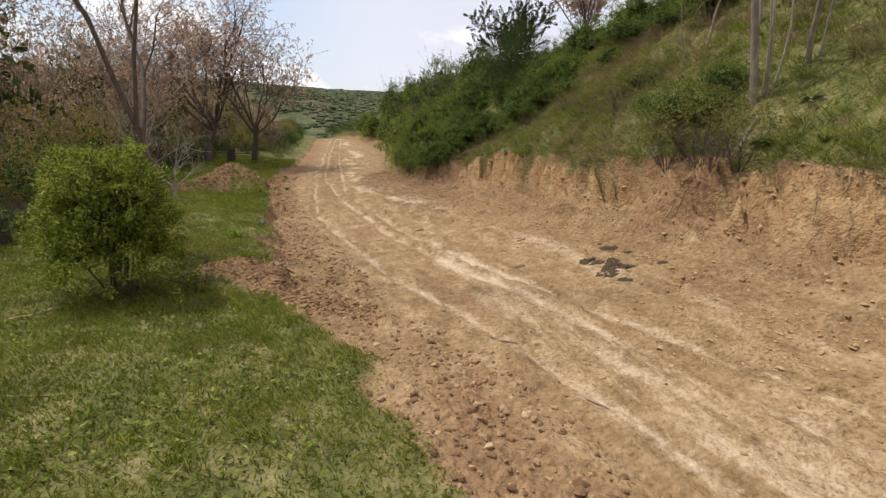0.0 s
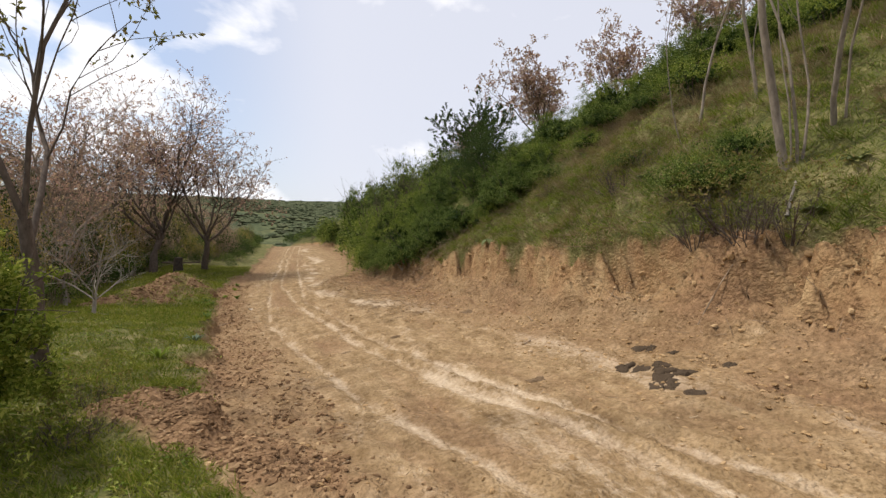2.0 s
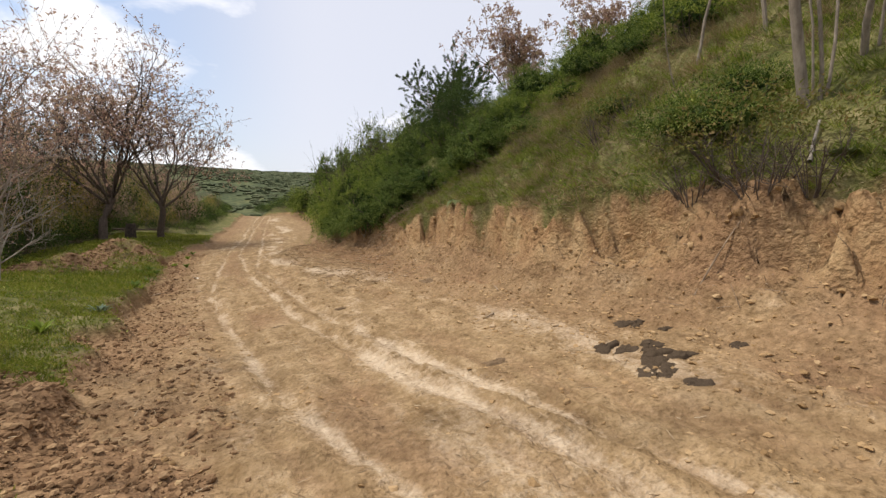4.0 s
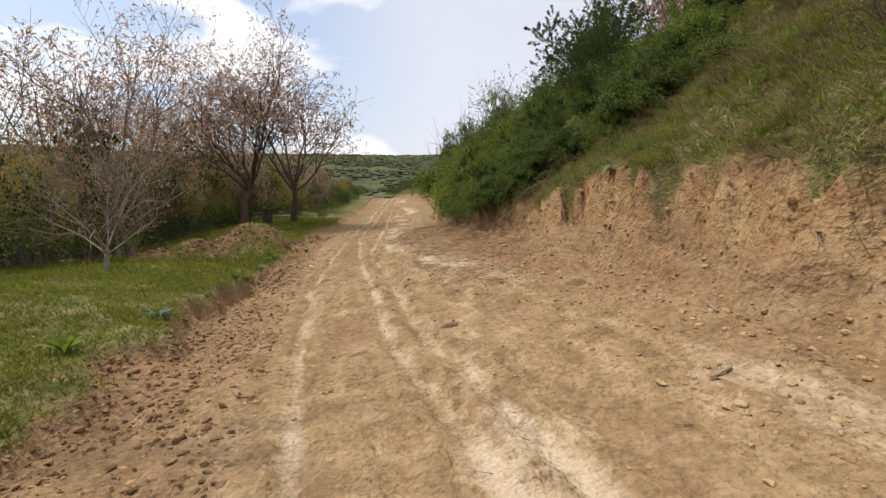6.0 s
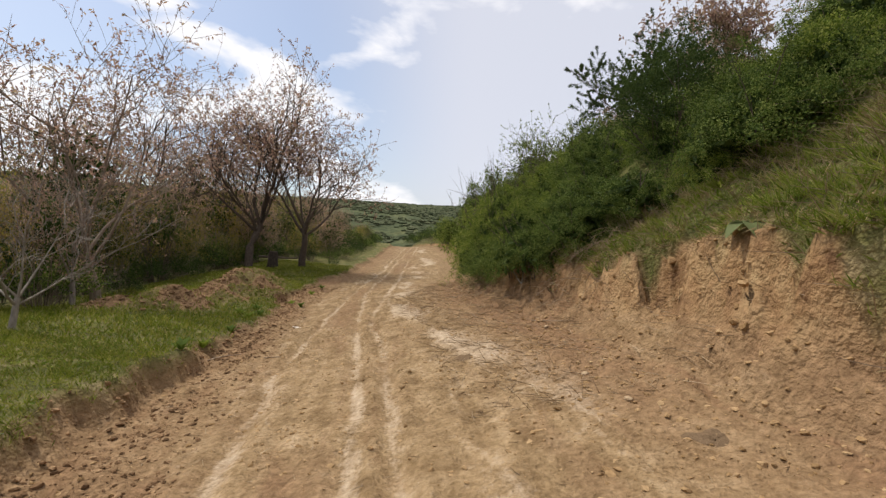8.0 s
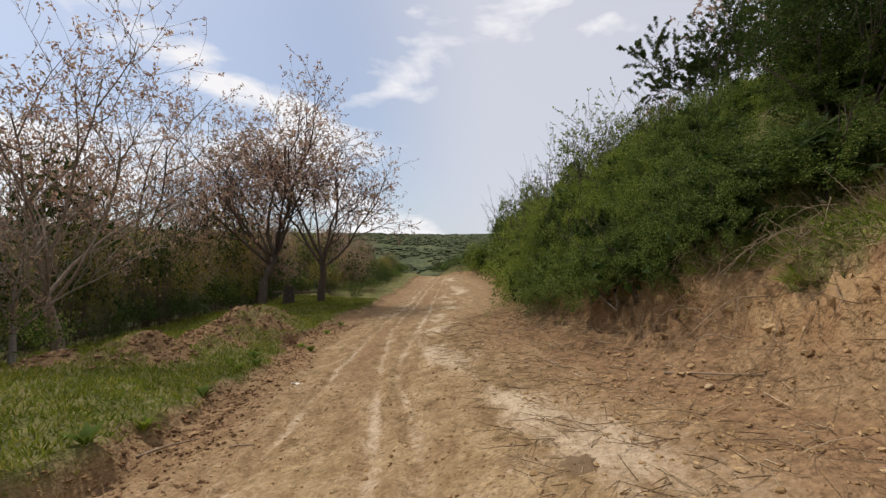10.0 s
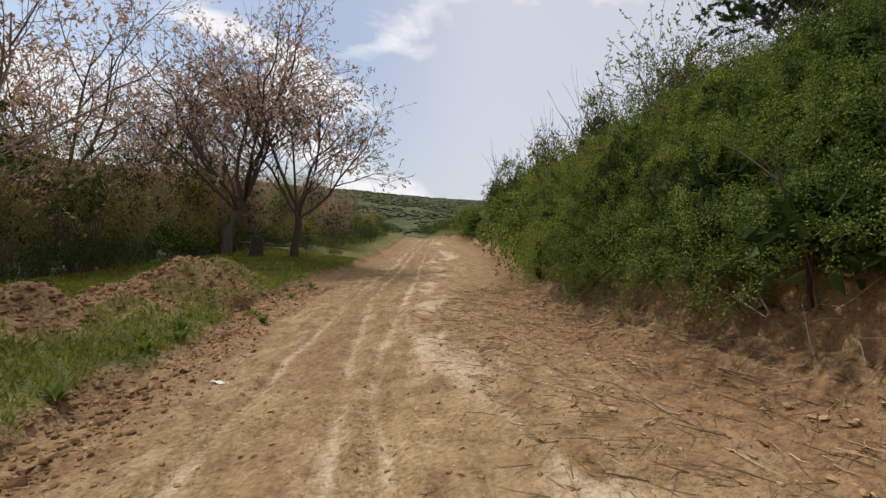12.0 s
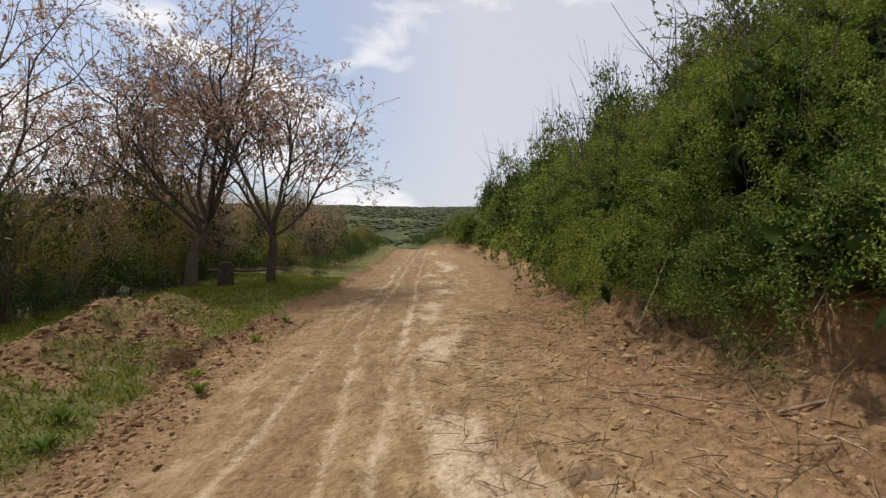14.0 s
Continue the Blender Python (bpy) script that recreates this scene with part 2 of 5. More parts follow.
# ---- mesh tools ----
def mesh_from(name, verts, faces, smooth=False):
    """A mesh of faces that all have the same number of corners."""
    verts, faces = np.asarray(verts, np.float32), np.asarray(faces, np.int32)
    me = bpy.data.meshes.new(name)
    me.vertices.add(len(verts))
    me.vertices.foreach_set("co", verts.ravel())
    m, k = faces.shape
    me.loops.add(m * k)
    me.loops.foreach_set("vertex_index", faces.ravel())
    me.polygons.add(m)
    me.polygons.foreach_set("loop_start", np.arange(0, m * k, k, dtype=np.int32))
    me.polygons.foreach_set("use_smooth", np.full(m, smooth))
    me.update(calc_edges=True)
    return me


def part(name, me, material, parent=None, label=""):
    """One mesh object, under a thing or a part where a parent is given."""
    ob = new(name, me)
    if material and not me.materials:
        me.materials.append(material)
    if parent:
        ob.parent = parent
    if label:
        tagged(ob, label)
    return ob


def thing(name, label, category, group="", at=(0, 0, 0), turn=0.0):
    ob = new(name)
    ob.empty_display_size = 0.2
    ob.matrix_basis = pose(*at, 0, 0, turn)
    return tagged(ob, label, category, group)


def tube(points, radii, sides=5):
    """Vertices and quads of a tapered tube through the points."""
    p = np.asarray(points, float)
    tang = np.gradient(p, axis=0)
    tang /= np.linalg.norm(tang, axis=1)[:, None] + 1e-9
    ref = np.where(np.abs(tang[:, 2:3]) > 0.9, np.array([[1.0, 0, 0]]), np.array([[0, 0, 1.0]]))
    s = np.cross(tang, ref)
    s /= np.linalg.norm(s, axis=1)[:, None] + 1e-9
    b = np.cross(tang, s)
    a = np.linspace(0, 2 * np.pi, sides, endpoint=False)
    ring = np.cos(a)[None, :, None] * s[:, None] + np.sin(a)[None, :, None] * b[:, None]
    v = (p[:, None] + ring * np.asarray(radii, float)[:, None, None]).reshape(-1, 3)
    n = len(p)
    i, j = np.meshgrid(np.arange(n - 1), np.arange(sides), indexing="ij")
    f = np.stack([i * sides + j, i * sides + (j + 1) % sides, (i + 1) * sides + (j + 1) % sides, (i + 1) * sides + j], -1).reshape(-1, 4)
    return v, f


def joined(pieces):
    vs, fs, n = [], [], 0
    for v, f in pieces:
        vs.append(v)
        fs.append(f + n)
        n += len(v)
    return np.concatenate(vs), np.concatenate(fs)


def leaves(centres, normals, axes, length, width, fold=0.25):
    """Folded leaf blades, two triangles' worth each side: a quad of tip, sides and base."""
    n = len(centres)
    axes = axes / (np.linalg.norm(axes, axis=1)[:, None] + 1e-9)
    side = np.cross(axes, normals)
    side /= np.linalg.norm(side, axis=1)[:, None] + 1e-9
    up = np.cross(side, axes)
    L, W = np.broadcast_to(length, n)[:, None], np.broadcast_to(width, n)[:, None]
    base = centres
    tip = centres + axes * L
    mid = centres + axes * L * 0.45 + up * W * fold
    v = np.stack([base, mid + side * W * 0.5, tip, mid - side * W * 0.5], 1).reshape(-1, 3)
    f = np.arange(4 * n).reshape(-1, 4)
    return v, f


def unit(n, r=rng):
    v = r.normal(size=(n, 3))
    return v / np.linalg.norm(v, axis=1)[:, None]


# ---- materials ----
def nodes_of(name):
    m = bpy.data.materials.new(name)
    m.use_nodes = True
    nt = m.node_tree
    return m, nt, nt.nodes["Principled BSDF"]


def noise_node(nt, scale, detail=4.0, rough=0.55, vector=None):
    n = nt.nodes.new("ShaderNodeTexNoise")
    n.inputs["Scale"].default_value, n.inputs["Detail"].default_value, n.inputs["Roughness"].default_value = scale, detail, rough
    if vector:
        nt.links.new(vector, n.inputs["Vector"])
    return n.outputs["Fac"]


def ramp(nt, fac, stops):
    r = nt.nodes.new("ShaderNodeValToRGB")
    els = r.color_ramp.elements
    while len(els) < len(stops):
        els.new(0.5)
    for el, (p, c) in zip(els, stops):
        el.position, el.color = p, (*c, 1)
    nt.links.new(fac, r.inputs["Fac"])
    return r.outputs["Color"]


def mixed(nt, fac, a, b, how="MIX"):
    m = nt.nodes.new("ShaderNodeMixRGB")
    m.blend_type = how
    for sock, val in ((m.inputs["Fac"], fac), (m.inputs["Color1"], a), (m.inputs["Color2"], b)):
        if isinstance(val, (int, float)):
            sock.default_value = val
        elif isinstance(val, tuple):
            sock.default_value = (*val, 1)
        else:
            nt.links.new(val, sock)
    return m.outputs["Color"]


def maths(nt, op, a, b=0.0):
    m = nt.nodes.new("ShaderNodeMath")
    m.operation = op
    m.use_clamp = False
    for sock, val in zip(m.inputs, (a, b)):
        if isinstance(val, (int, float)):
            sock.default_value = val
        else:
            nt.links.new(val, sock)
    return m.outputs[0]


def bumped(nt, bsdf, heightsock, strength, distance):
    b = nt.nodes.new("ShaderNodeBump")
    b.inputs["Strength"].default_value, b.inputs["Distance"].default_value = strength, distance
    nt.links.new(heightsock, b.inputs["Height"])
    nt.links.new(b.outputs["Normal"], bsdf.inputs["Normal"])


def spec(bsdf, rough, level=0.25):
    bsdf.inputs["Roughness"].default_value = rough
    bsdf.inputs["Specular IOR Level"].default_value = level


def ground_material():
    m, nt, bsdf = nodes_of("earth_and_turf")
    co = nt.nodes.new("ShaderNodeTexCoord").outputs["Object"]

    def att(name):
        a = nt.nodes.new("ShaderNodeAttribute")
        a.attribute_name = name
        return a.outputs["Fac"]
    big, mid, fine, grit = (noise_node(nt, s, k, 0.6, co) for s, k in ((0.55, 4), (3.0, 6), (16.0, 4), (70.0, 3)))
    soil = ramp(nt, mid, [(0.30, (0.225, 0.148, 0.077)), (0.50, (0.335, 0.229, 0.122)), (0.70, (0.425, 0.305, 0.178))])
    soil = mixed(nt, 0.75, soil, ramp(nt, fine, [(0.32, (0.62, 0.58, 0.52)), (0.62, (1.0, 1.0, 1.0))]), "MULTIPLY")
    crumb = noise_node(nt, 34.0, 3.0, 0.55, co)
    # relief shading painted into the colour: crumb hollows dark, high spots lighter
    crumb_shade = ramp(nt, crumb, [(0.34, (0.50, 0.46, 0.41)), (0.46, (0.95, 0.95, 0.95)), (0.66, (1.12, 1.12, 1.12))])
    lane = nt.nodes.new("ShaderNodeMapping")
    lane.vector_type = "TEXTURE"
    lane.inputs["Rotation"].default_value = (0, 0, radians(19))
    lane.inputs["Scale"].default_value = (1.0, 4.5, 1.0)
    nt.links.new(co, lane.inputs["Vector"])
    streak = noise_node(nt, 5.5, 7, 0.68, lane.outputs["Vector"])
    cloddy = ramp(nt, noise_node(nt, 1.1, 5, 0.62, co), [(0.38, (0.15, 0.15, 0.15)), (0.62, (0.85, 0.85, 0.85))])
    soil = mixed(nt, 0.85, soil, ramp(nt, streak, [(0.34, (0.66, 0.62, 0.57)), (0.52, (1.0, 1.0, 1.0)), (0.68, (1.16, 1.17, 1.2))]), "MULTIPLY")
    soil = mixed(nt, cloddy, soil, mixed(nt, 1.0, soil, crumb_shade, "MULTIPLY"))
    pale = ramp(nt, fine, [(0.30, (0.44, 0.330, 0.215)), (0.65, (0.54, 0.425, 0.300))])
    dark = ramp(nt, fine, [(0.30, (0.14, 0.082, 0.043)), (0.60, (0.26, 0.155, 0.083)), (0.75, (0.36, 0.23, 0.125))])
    stretch = nt.nodes.new("ShaderNodeMapping")
    stretch.inputs["Scale"].default_value = (1.0, 1.0, 0.9)
    nt.links.new(co, stretch.inputs["Vector"])
    fa = noise_node(nt, 2.4, 8, 0.66, stretch.outputs["Vector"])
    face = mixed(nt, 0.4, ramp(nt, fa, [(0.33, (0.15, 0.080, 0.040)), (0.45, (0.31, 0.185, 0.088)), (0.60, (0.42, 0.285, 0.145)), (0.75, (0.49, 0.355, 0.20))]), crumb_shade, "MULTIPLY")
    turf = ramp(nt, mid, [(0.30, (0.075, 0.080, 0.026)), (0.52, (0.130, 0.125, 0.042)), (0.72, (0.25, 0.205, 0.10))])
    wood = ramp(nt, noise_node(nt, 0.22, 7, 0.75, co), [(0.36, (0.040, 0.050, 0.024)), (0.50, (0.074, 0.085, 0.040)), (0.66, (0.12, 0.125, 0.062))])
    wood = mixed(nt, 0.9, wood, ramp(nt, noise_node(nt, 0.035, 6, 0.65, co), [(0.36, (0.50, 0.56, 0.55)), (0.52, (0.95, 1.0, 0.95)), (0.66, (1.45, 1.3, 1.15))]), "MULTIPLY")
    edge = maths(nt, "ADD", att("pale"), maths(nt, "ADD", maths(nt, "MULTIPLY", maths(nt, "SUBTRACT", streak, 0.5), 1.1), maths(nt, "MULTIPLY", maths(nt, "SUBTRACT", noise_node(nt, 14.0, 8, 0.75, co), 0.5), 1.25)))
    edge = ramp(nt, edge, [(0.20, (0, 0, 0)), (0.68, (0.95, 0.95, 0.95))])
    pale = mixed(nt, 0.35, pale, crumb_shade, "MULTIPLY")
    c = mixed(nt, edge, soil, pale)
    c = mixed(nt, att("face"), c, face)
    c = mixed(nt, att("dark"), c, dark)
    c = mixed(nt, att("grass"), c, turf)
    c = mixed(nt, att("woods"), c, wood)
    nt.links.new(c, bsdf.inputs["Base Color"])
    spec(bsdf, 0.95, 0.1)
    lump = noise_node(nt, 15.0, 2.5, 0.5, co)
    h = maths(nt, "ADD", maths(nt, "MULTIPLY", crumb, 0.45), maths(nt, "MULTIPLY", lump, 0.8))
    bumped(nt, bsdf, h, 0.85, 0.07)
    return m


def leaf_material(name, dark, light, tint, through_light=0.35):
    """Leaf tissue: each leaf its own tone, some light passing through."""
    m, nt, bsdf = nodes_of(name)
    g = nt.nodes.new("ShaderNodeNewGeometry")
    o = nt.nodes.new("ShaderNodeObjectInfo")
    c = ramp(nt, g.outputs["Random Per Island"], [(0.0, dark), (0.6, light), (1.0, tint)])
    patchy = noise_node(nt, 1.4, 3, 0.5, nt.nodes.new("ShaderNodeTexCoord").outputs["Object"])
    c = mixed(nt, 0.6, c, ramp(nt, patchy, [(0.35, (0.62, 0.66, 0.6)), (0.65, (1.15, 1.1, 1.0))]), "MULTIPLY")
    c = mixed(nt, 0.35, c, ramp(nt, o.outputs["Random"], [(0.0, (0.75, 0.8, 0.75)), (1.0, (1.2, 1.1, 0.9))]), "MULTIPLY")
    nt.links.new(c, bsdf.inputs["Base Color"])
    spec(bsdf, 0.7, 0.12)
    tr = nt.nodes.new("ShaderNodeBsdfTranslucent")
    nt.links.new(c, tr.inputs["Color"])
    mx = nt.nodes.new("ShaderNodeMixShader")
    mx.inputs["Fac"].default_value = through_light
    nt.links.new(bsdf.outputs[0], mx.inputs[1])
    nt.links.new(tr.outputs[0], mx.inputs[2])
    nt.links.new(mx.outputs[0], nt.nodes["Material Output"].inputs["Surface"])
    return m


def bark_material(name, dark, light, scale=18.0):
    m, nt, bsdf = nodes_of(name)
    co = nt.nodes.new("ShaderNodeTexCoord").outputs["Object"]
    mp = nt.nodes.new("ShaderNodeMapping")
    mp.inputs["Scale"].default_value = (1, 1, 0.35)
    nt.links.new(co, mp.inputs["Vector"])
    f = noise_node(nt, scale, 6, 0.65, mp.outputs["Vector"])
    nt.links.new(ramp(nt, f, [(0.3, dark), (0.7, light)]), bsdf.inputs["Base Color"])
    spec(bsdf, 0.9, 0.15)
    bumped(nt, bsdf, f, 0.6, 0.02)
    return m


M_GROUND = ground_material()
M_SHRUB = leaf_material("shrub_leaf", (0.036, 0.064, 0.014), (0.120, 0.175, 0.034), (0.29, 0.33, 0.10), 0.32)
M_HAZEL = leaf_material("bright_shrub_leaf", (0.070, 0.112, 0.017), (0.195, 0.255, 0.038), (0.39, 0.41, 0.11), 0.36)
M_BUSH = leaf_material("bush_leaf", (0.080, 0.115, 0.016), (0.205, 0.260, 0.036), (0.40, 0.41, 0.10), 0.38)
# evergreen leaf; the same dark tone stands for shade inside shrubs and thicket
M_EVER_SHADE = leaf_material("dark_leaf", (0.026, 0.046, 0.013), (0.055, 0.090, 0.022), (0.095, 0.125, 0.035))
M_OLIVE = leaf_material("olive_bud_leaf", (0.20, 0.165, 0.040), (0.34, 0.275, 0.065), (0.42, 0.29, 0.11), 0.5)
M_RUSSET = leaf_material("russet_young_leaf", (0.26, 0.160, 0.135), (0.45, 0.300, 0.25), (0.50, 0.39, 0.25), 0.5)
M_SPRING = leaf_material("spring_leaf", (0.12, 0.13, 0.03), (0.20, 0.19, 0.055), (0.24, 0.17, 0.08))
M_BLADE = leaf_material("grass_blade", (0.105, 0.142, 0.016), (0.195, 0.232, 0.030), (0.335, 0.305, 0.090), 0.38)
M_HILLBLADE = leaf_material("hillside_blade", (0.10, 0.145, 0.020), (0.20, 0.25, 0.036), (0.34, 0.32, 0.11), 0.35)
M_STRAW = leaf_material("dry_grass", (0.22, 0.155, 0.085), (0.36, 0.27, 0.155), (0.42, 0.34, 0.21), 0.2)
M_BARK = bark_material("brown_bark", (0.060, 0.045, 0.036), (0.155, 0.12, 0.094))
M_PALE = bark_material("pale_bark", (0.16, 0.135, 0.11), (0.36, 0.315, 0.265))
M_GREYBARK = bark_material("grey_brown_bark", (0.13, 0.105, 0.08), (0.29, 0.24, 0.185))
M_ROT = bark_material("rotten_bark", (0.028, 0.022, 0.018), (0.085, 0.066, 0.05))
M_DEAD = bark_material("dead_wood", (0.17, 0.115, 0.075), (0.37, 0.28, 0.19))
M_BRUSH = bark_material("brush_bark", (0.13, 0.095, 0.07), (0.30, 0.235, 0.175))


def island_material(name, stops, rough=0.95):
    """Loose pieces, each with a tone of its own."""
    m, nt, bsdf = nodes_of(name)
    g = nt.nodes.new("ShaderNodeNewGeometry")
    co = nt.nodes.new("ShaderNodeTexCoord").outputs["Object"]
    f = noise_node(nt, 40.0, 4, 0.6, co)
    c = mixed(nt, 0.5, ramp(nt, g.outputs["Random Per Island"], stops), ramp(nt, f, [(0.3, (0.6, 0.58, 0.55)), (0.65, (1.1, 1.1, 1.1))]), "MULTIPLY")
    nt.links.new(c, bsdf.inputs["Base Color"])
    spec(bsdf, rough, 0.04)
    bumped(nt, bsdf, f, 0.8, 0.015)
    return m


M_CLOD = island_material("soil_clod", [(0.0, (0.25, 0.155, 0.073)), (0.5, (0.37, 0.24, 0.12)), (1.0, (0.46, 0.315, 0.17))])
M_DARKCLOD = island_material("moist_clod", [(0.0, (0.13, 0.078, 0.042)), (0.6, (0.24, 0.145, 0.078)), (1.0, (0.36, 0.235, 0.13))])
M_LITTER = island_material("plant_litter", [(0.0, (0.16, 0.10, 0.06)), (0.5, (0.33, 0.235, 0.14)), (1.0, (0.50, 0.40, 0.27))])
M_DUNG = island_material("cow_dung", [(0.0, (0.062, 0.044, 0.029)), (1.0, (0.115, 0.083, 0.056))], 1.0)

# ---- the ground: one sheet to the horizon ----
def spaced(parts):
    return np.unique(np.round(np.concatenate([np.arange(*p) for p in parts]), 4))


def ground_sheet():
    ds = spaced([(-1500, -300, 100), (-300, -100, 20), (-100, -30, 4), (-30, -13, 0.5), (-13, -8, 0.12), (-8, 0, 0.07), (0, 1.7, 0.032), (1.7, 4, 0.1),
                 (4, 12, 0.3), (12, 30, 1.0), (30, 100, 6), (100, 300, 20), (300, 1501, 100)])
    ys = spaced([(-1500, -300, 100), (-300, -60, 20), (-60, -6, 2), (-6, 0, 0.4), (0, 24, 0.07), (24, 34, 0.14), (34, 60, 0.4), (60, 120, 2), (120, 300, 6),
                 (300, 900, 15), (900, 1501, 100)])
    Y, D = np.meshgrid(ys, ds, indexing="ij")
    X = D + toe_x(Y)
    Z, masks = ground_at(X.ravel(), Y.ravel())
    n, k = Y.shape
    i, j = np.meshgrid(np.arange(n - 1), np.arange(k - 1), indexing="ij")
    f = np.stack([i * k + j, i * k + j + 1, (i + 1) * k + j + 1, (i + 1) * k + j], -1).reshape(-1, 4)
    me = mesh_from("ground", np.stack([X.ravel(), Y.ravel(), Z], 1), f, True)
    for name, val in masks.items():
        me.attributes.new(name, "FLOAT", "POINT").data.foreach_set("value", np.asarray(val, np.float32))
    ob = part("ground", me, M_GROUND)
    tagged(ob, "scraped tan dirt road with cut bank, turf verge and grassy hillside", "ground", kind="structure")


ground_sheet()

# ---- plants ----
def frond_points(start, heading, length, bend, n, r, wander=0.10):
    """A bending line that starts along a heading; bend lifts (+) or droops (-) it."""
    pts, p, h = [np.array(start, float)], np.array(start, float), np.array(heading, float)
    h /= np.linalg.norm(h)
    for _ in range(n - 1):
        h = h + np.array([0, 0, bend / n]) + r.normal(size=3) * wander
        h /= np.linalg.norm(h)
        p = p + h * length / (n - 1)
        pts.append(p.copy())
    return np.array(pts)


def grow_tree(seed, tall, trunk_r, fork, forks, spread, levels=4, twig_len=0.55, lean=(0, 0), kids=(5, 5, 5)):
    """Wood of a tree: tubes by rank (trunk, limbs, branches, twigs), and the twigs' ends with their headings."""
    r = np.random.default_rng(seed)
    ranks = {0: [], 1: [], 2: [], 3: [], 4: []}
    ends = []
    trunk = frond_points((0, 0, -0.25), (lean[0], lean[1], 1), fork + 0.25, 0.15, 7, r)
    ranks[0].append(tube(trunk, np.linspace(trunk_r * 1.25, trunk_r * 0.8, 7), 9))

    def branch(p, h, length, rad, rank):
        n = 6 if rank < 3 else 4
        line = frond_points(p, h, length, 0.45 if rank < 3 else 0.2, n, r, 0.17 if rank < 3 else 0.14)
        ranks[min(rank, 4)].append(tube(line, np.linspace(rad, max(rad * 0.3, 0.004), n), 6 if rank == 1 else (4 if rank == 2 else 3)))
        if rank >= levels:
            ends.append((line[-1], line[-1] - line[-2], line[1]))
            return
        n_kids = kids[min(rank - 1, len(kids) - 1)]
        for k in range(n_kids):
            f = 0.28 + 0.72 * (k + r.random() * 0.6) / n_kids
            i = min(int(f * (n - 1)), n - 2)
            q = line[i] + (line[i + 1] - line[i]) * (f * (n - 1) - i if f < 1 else 1)
            d = line[i + 1] - line[i]
            d = d / np.linalg.norm(d)
            side = r.normal(size=3)
            side -= d * (side @ d)
            side /= np.linalg.norm(side)
            branch(q, d * 0.75 + side * (0.75 if rank < 2 else 0.9) + np.array([0, 0, 0.15]), length * r.uniform(0.42, 0.66), rad * 0.42, rank + 1)
        if rank == levels - 1:
            ends.append((line[-1], line[-1] - line[-2], line[2]))

    for k in range(forks):
        a = 2 * np.pi * (k + r.uniform(-0.25, 0.25)) / forks
        tilt = spread * r.uniform(0.55, 1.25) if k else spread * 0.25
        h = np.array([np.cos(a) * tilt, np.sin(a) * tilt, 1.0])
        i = -1 - (k % 2)
        branch(trunk[i], h, (tall - fork) * r.uniform(0.62, 0.9) * (1.08 if not k else 1), trunk_r * r.uniform(0.34, 0.5), 1)
    return ranks, ends


def tree(name, label, at, seed, tall, trunk_r, fork, forks, spread, bark, leaf, leaf_len, per_end, levels=4, lean=(0, 0), kids=(5, 5, 5), turn=0.0, group="", hang=-0.25, drop=0.0):
    ob = thing(name, label, "tree", group, at, turn)
    _, ends = grow_tree(seed, tall, trunk_r, fork, forks, spread, levels, lean=lean, kids=kids)
    fit = tall / np.percentile([e[0][2] for e in ends], 99)
    ranks, ends = grow_tree(seed, tall, trunk_r / fit, fork / fit, forks, spread, levels, lean=lean, kids=kids)
    fit = tall / np.percentile([e[0][2] for e in ends], 99)
    ends = [tuple(np.asarray(a) * fit for a in e) for e in ends]
    ranks = {k: [(v * fit, f) for v, f in got] for k, got in ranks.items()}
    part("trunk", mesh_from("trunk", *joined(ranks[0]), True), bark, ob)
    for v, f in ranks[1]:
        part("limb", mesh_from("limb", v, f, True), bark, ob)
    small = ranks[2] + ranks[3] + ranks[4]
    part("branchwork", mesh_from("branchwork", *joined(small), True), bark, ob)
    if per_end:
        r = np.random.default_rng(seed + 50)
        keep = [e for e in ends if r.random() >= drop]
        tips = np.repeat(np.array([e[0] for e in keep]), per_end, 0)
        back = np.repeat(np.array([e[2] for e in keep]), per_end, 0)
        heads = np.repeat(np.array([e[1] for e in keep]), per_end, 0)
        n = len(tips)
        w = (r.random(n) ** 2)[:, None] * 0.7
        c = tips * (1 - w) + back * w + r.normal(size=(n, 3)) * leaf_len * 0.12
        ax = heads / (np.linalg.norm(heads, axis=1)[:, None] + 1e-6) * 0.6 + unit(n, r) + np.array([0, 0, hang])
        v, f = leaves(c, unit(n, r) + np.array([0, 0, 0.6]), ax, leaf_len * r.uniform(0.55, 1.25, n), leaf_len * r.uniform(0.32, 0.5, n))
        part("crown", mesh_from("crown", v, f), leaf, ob)
    return ob


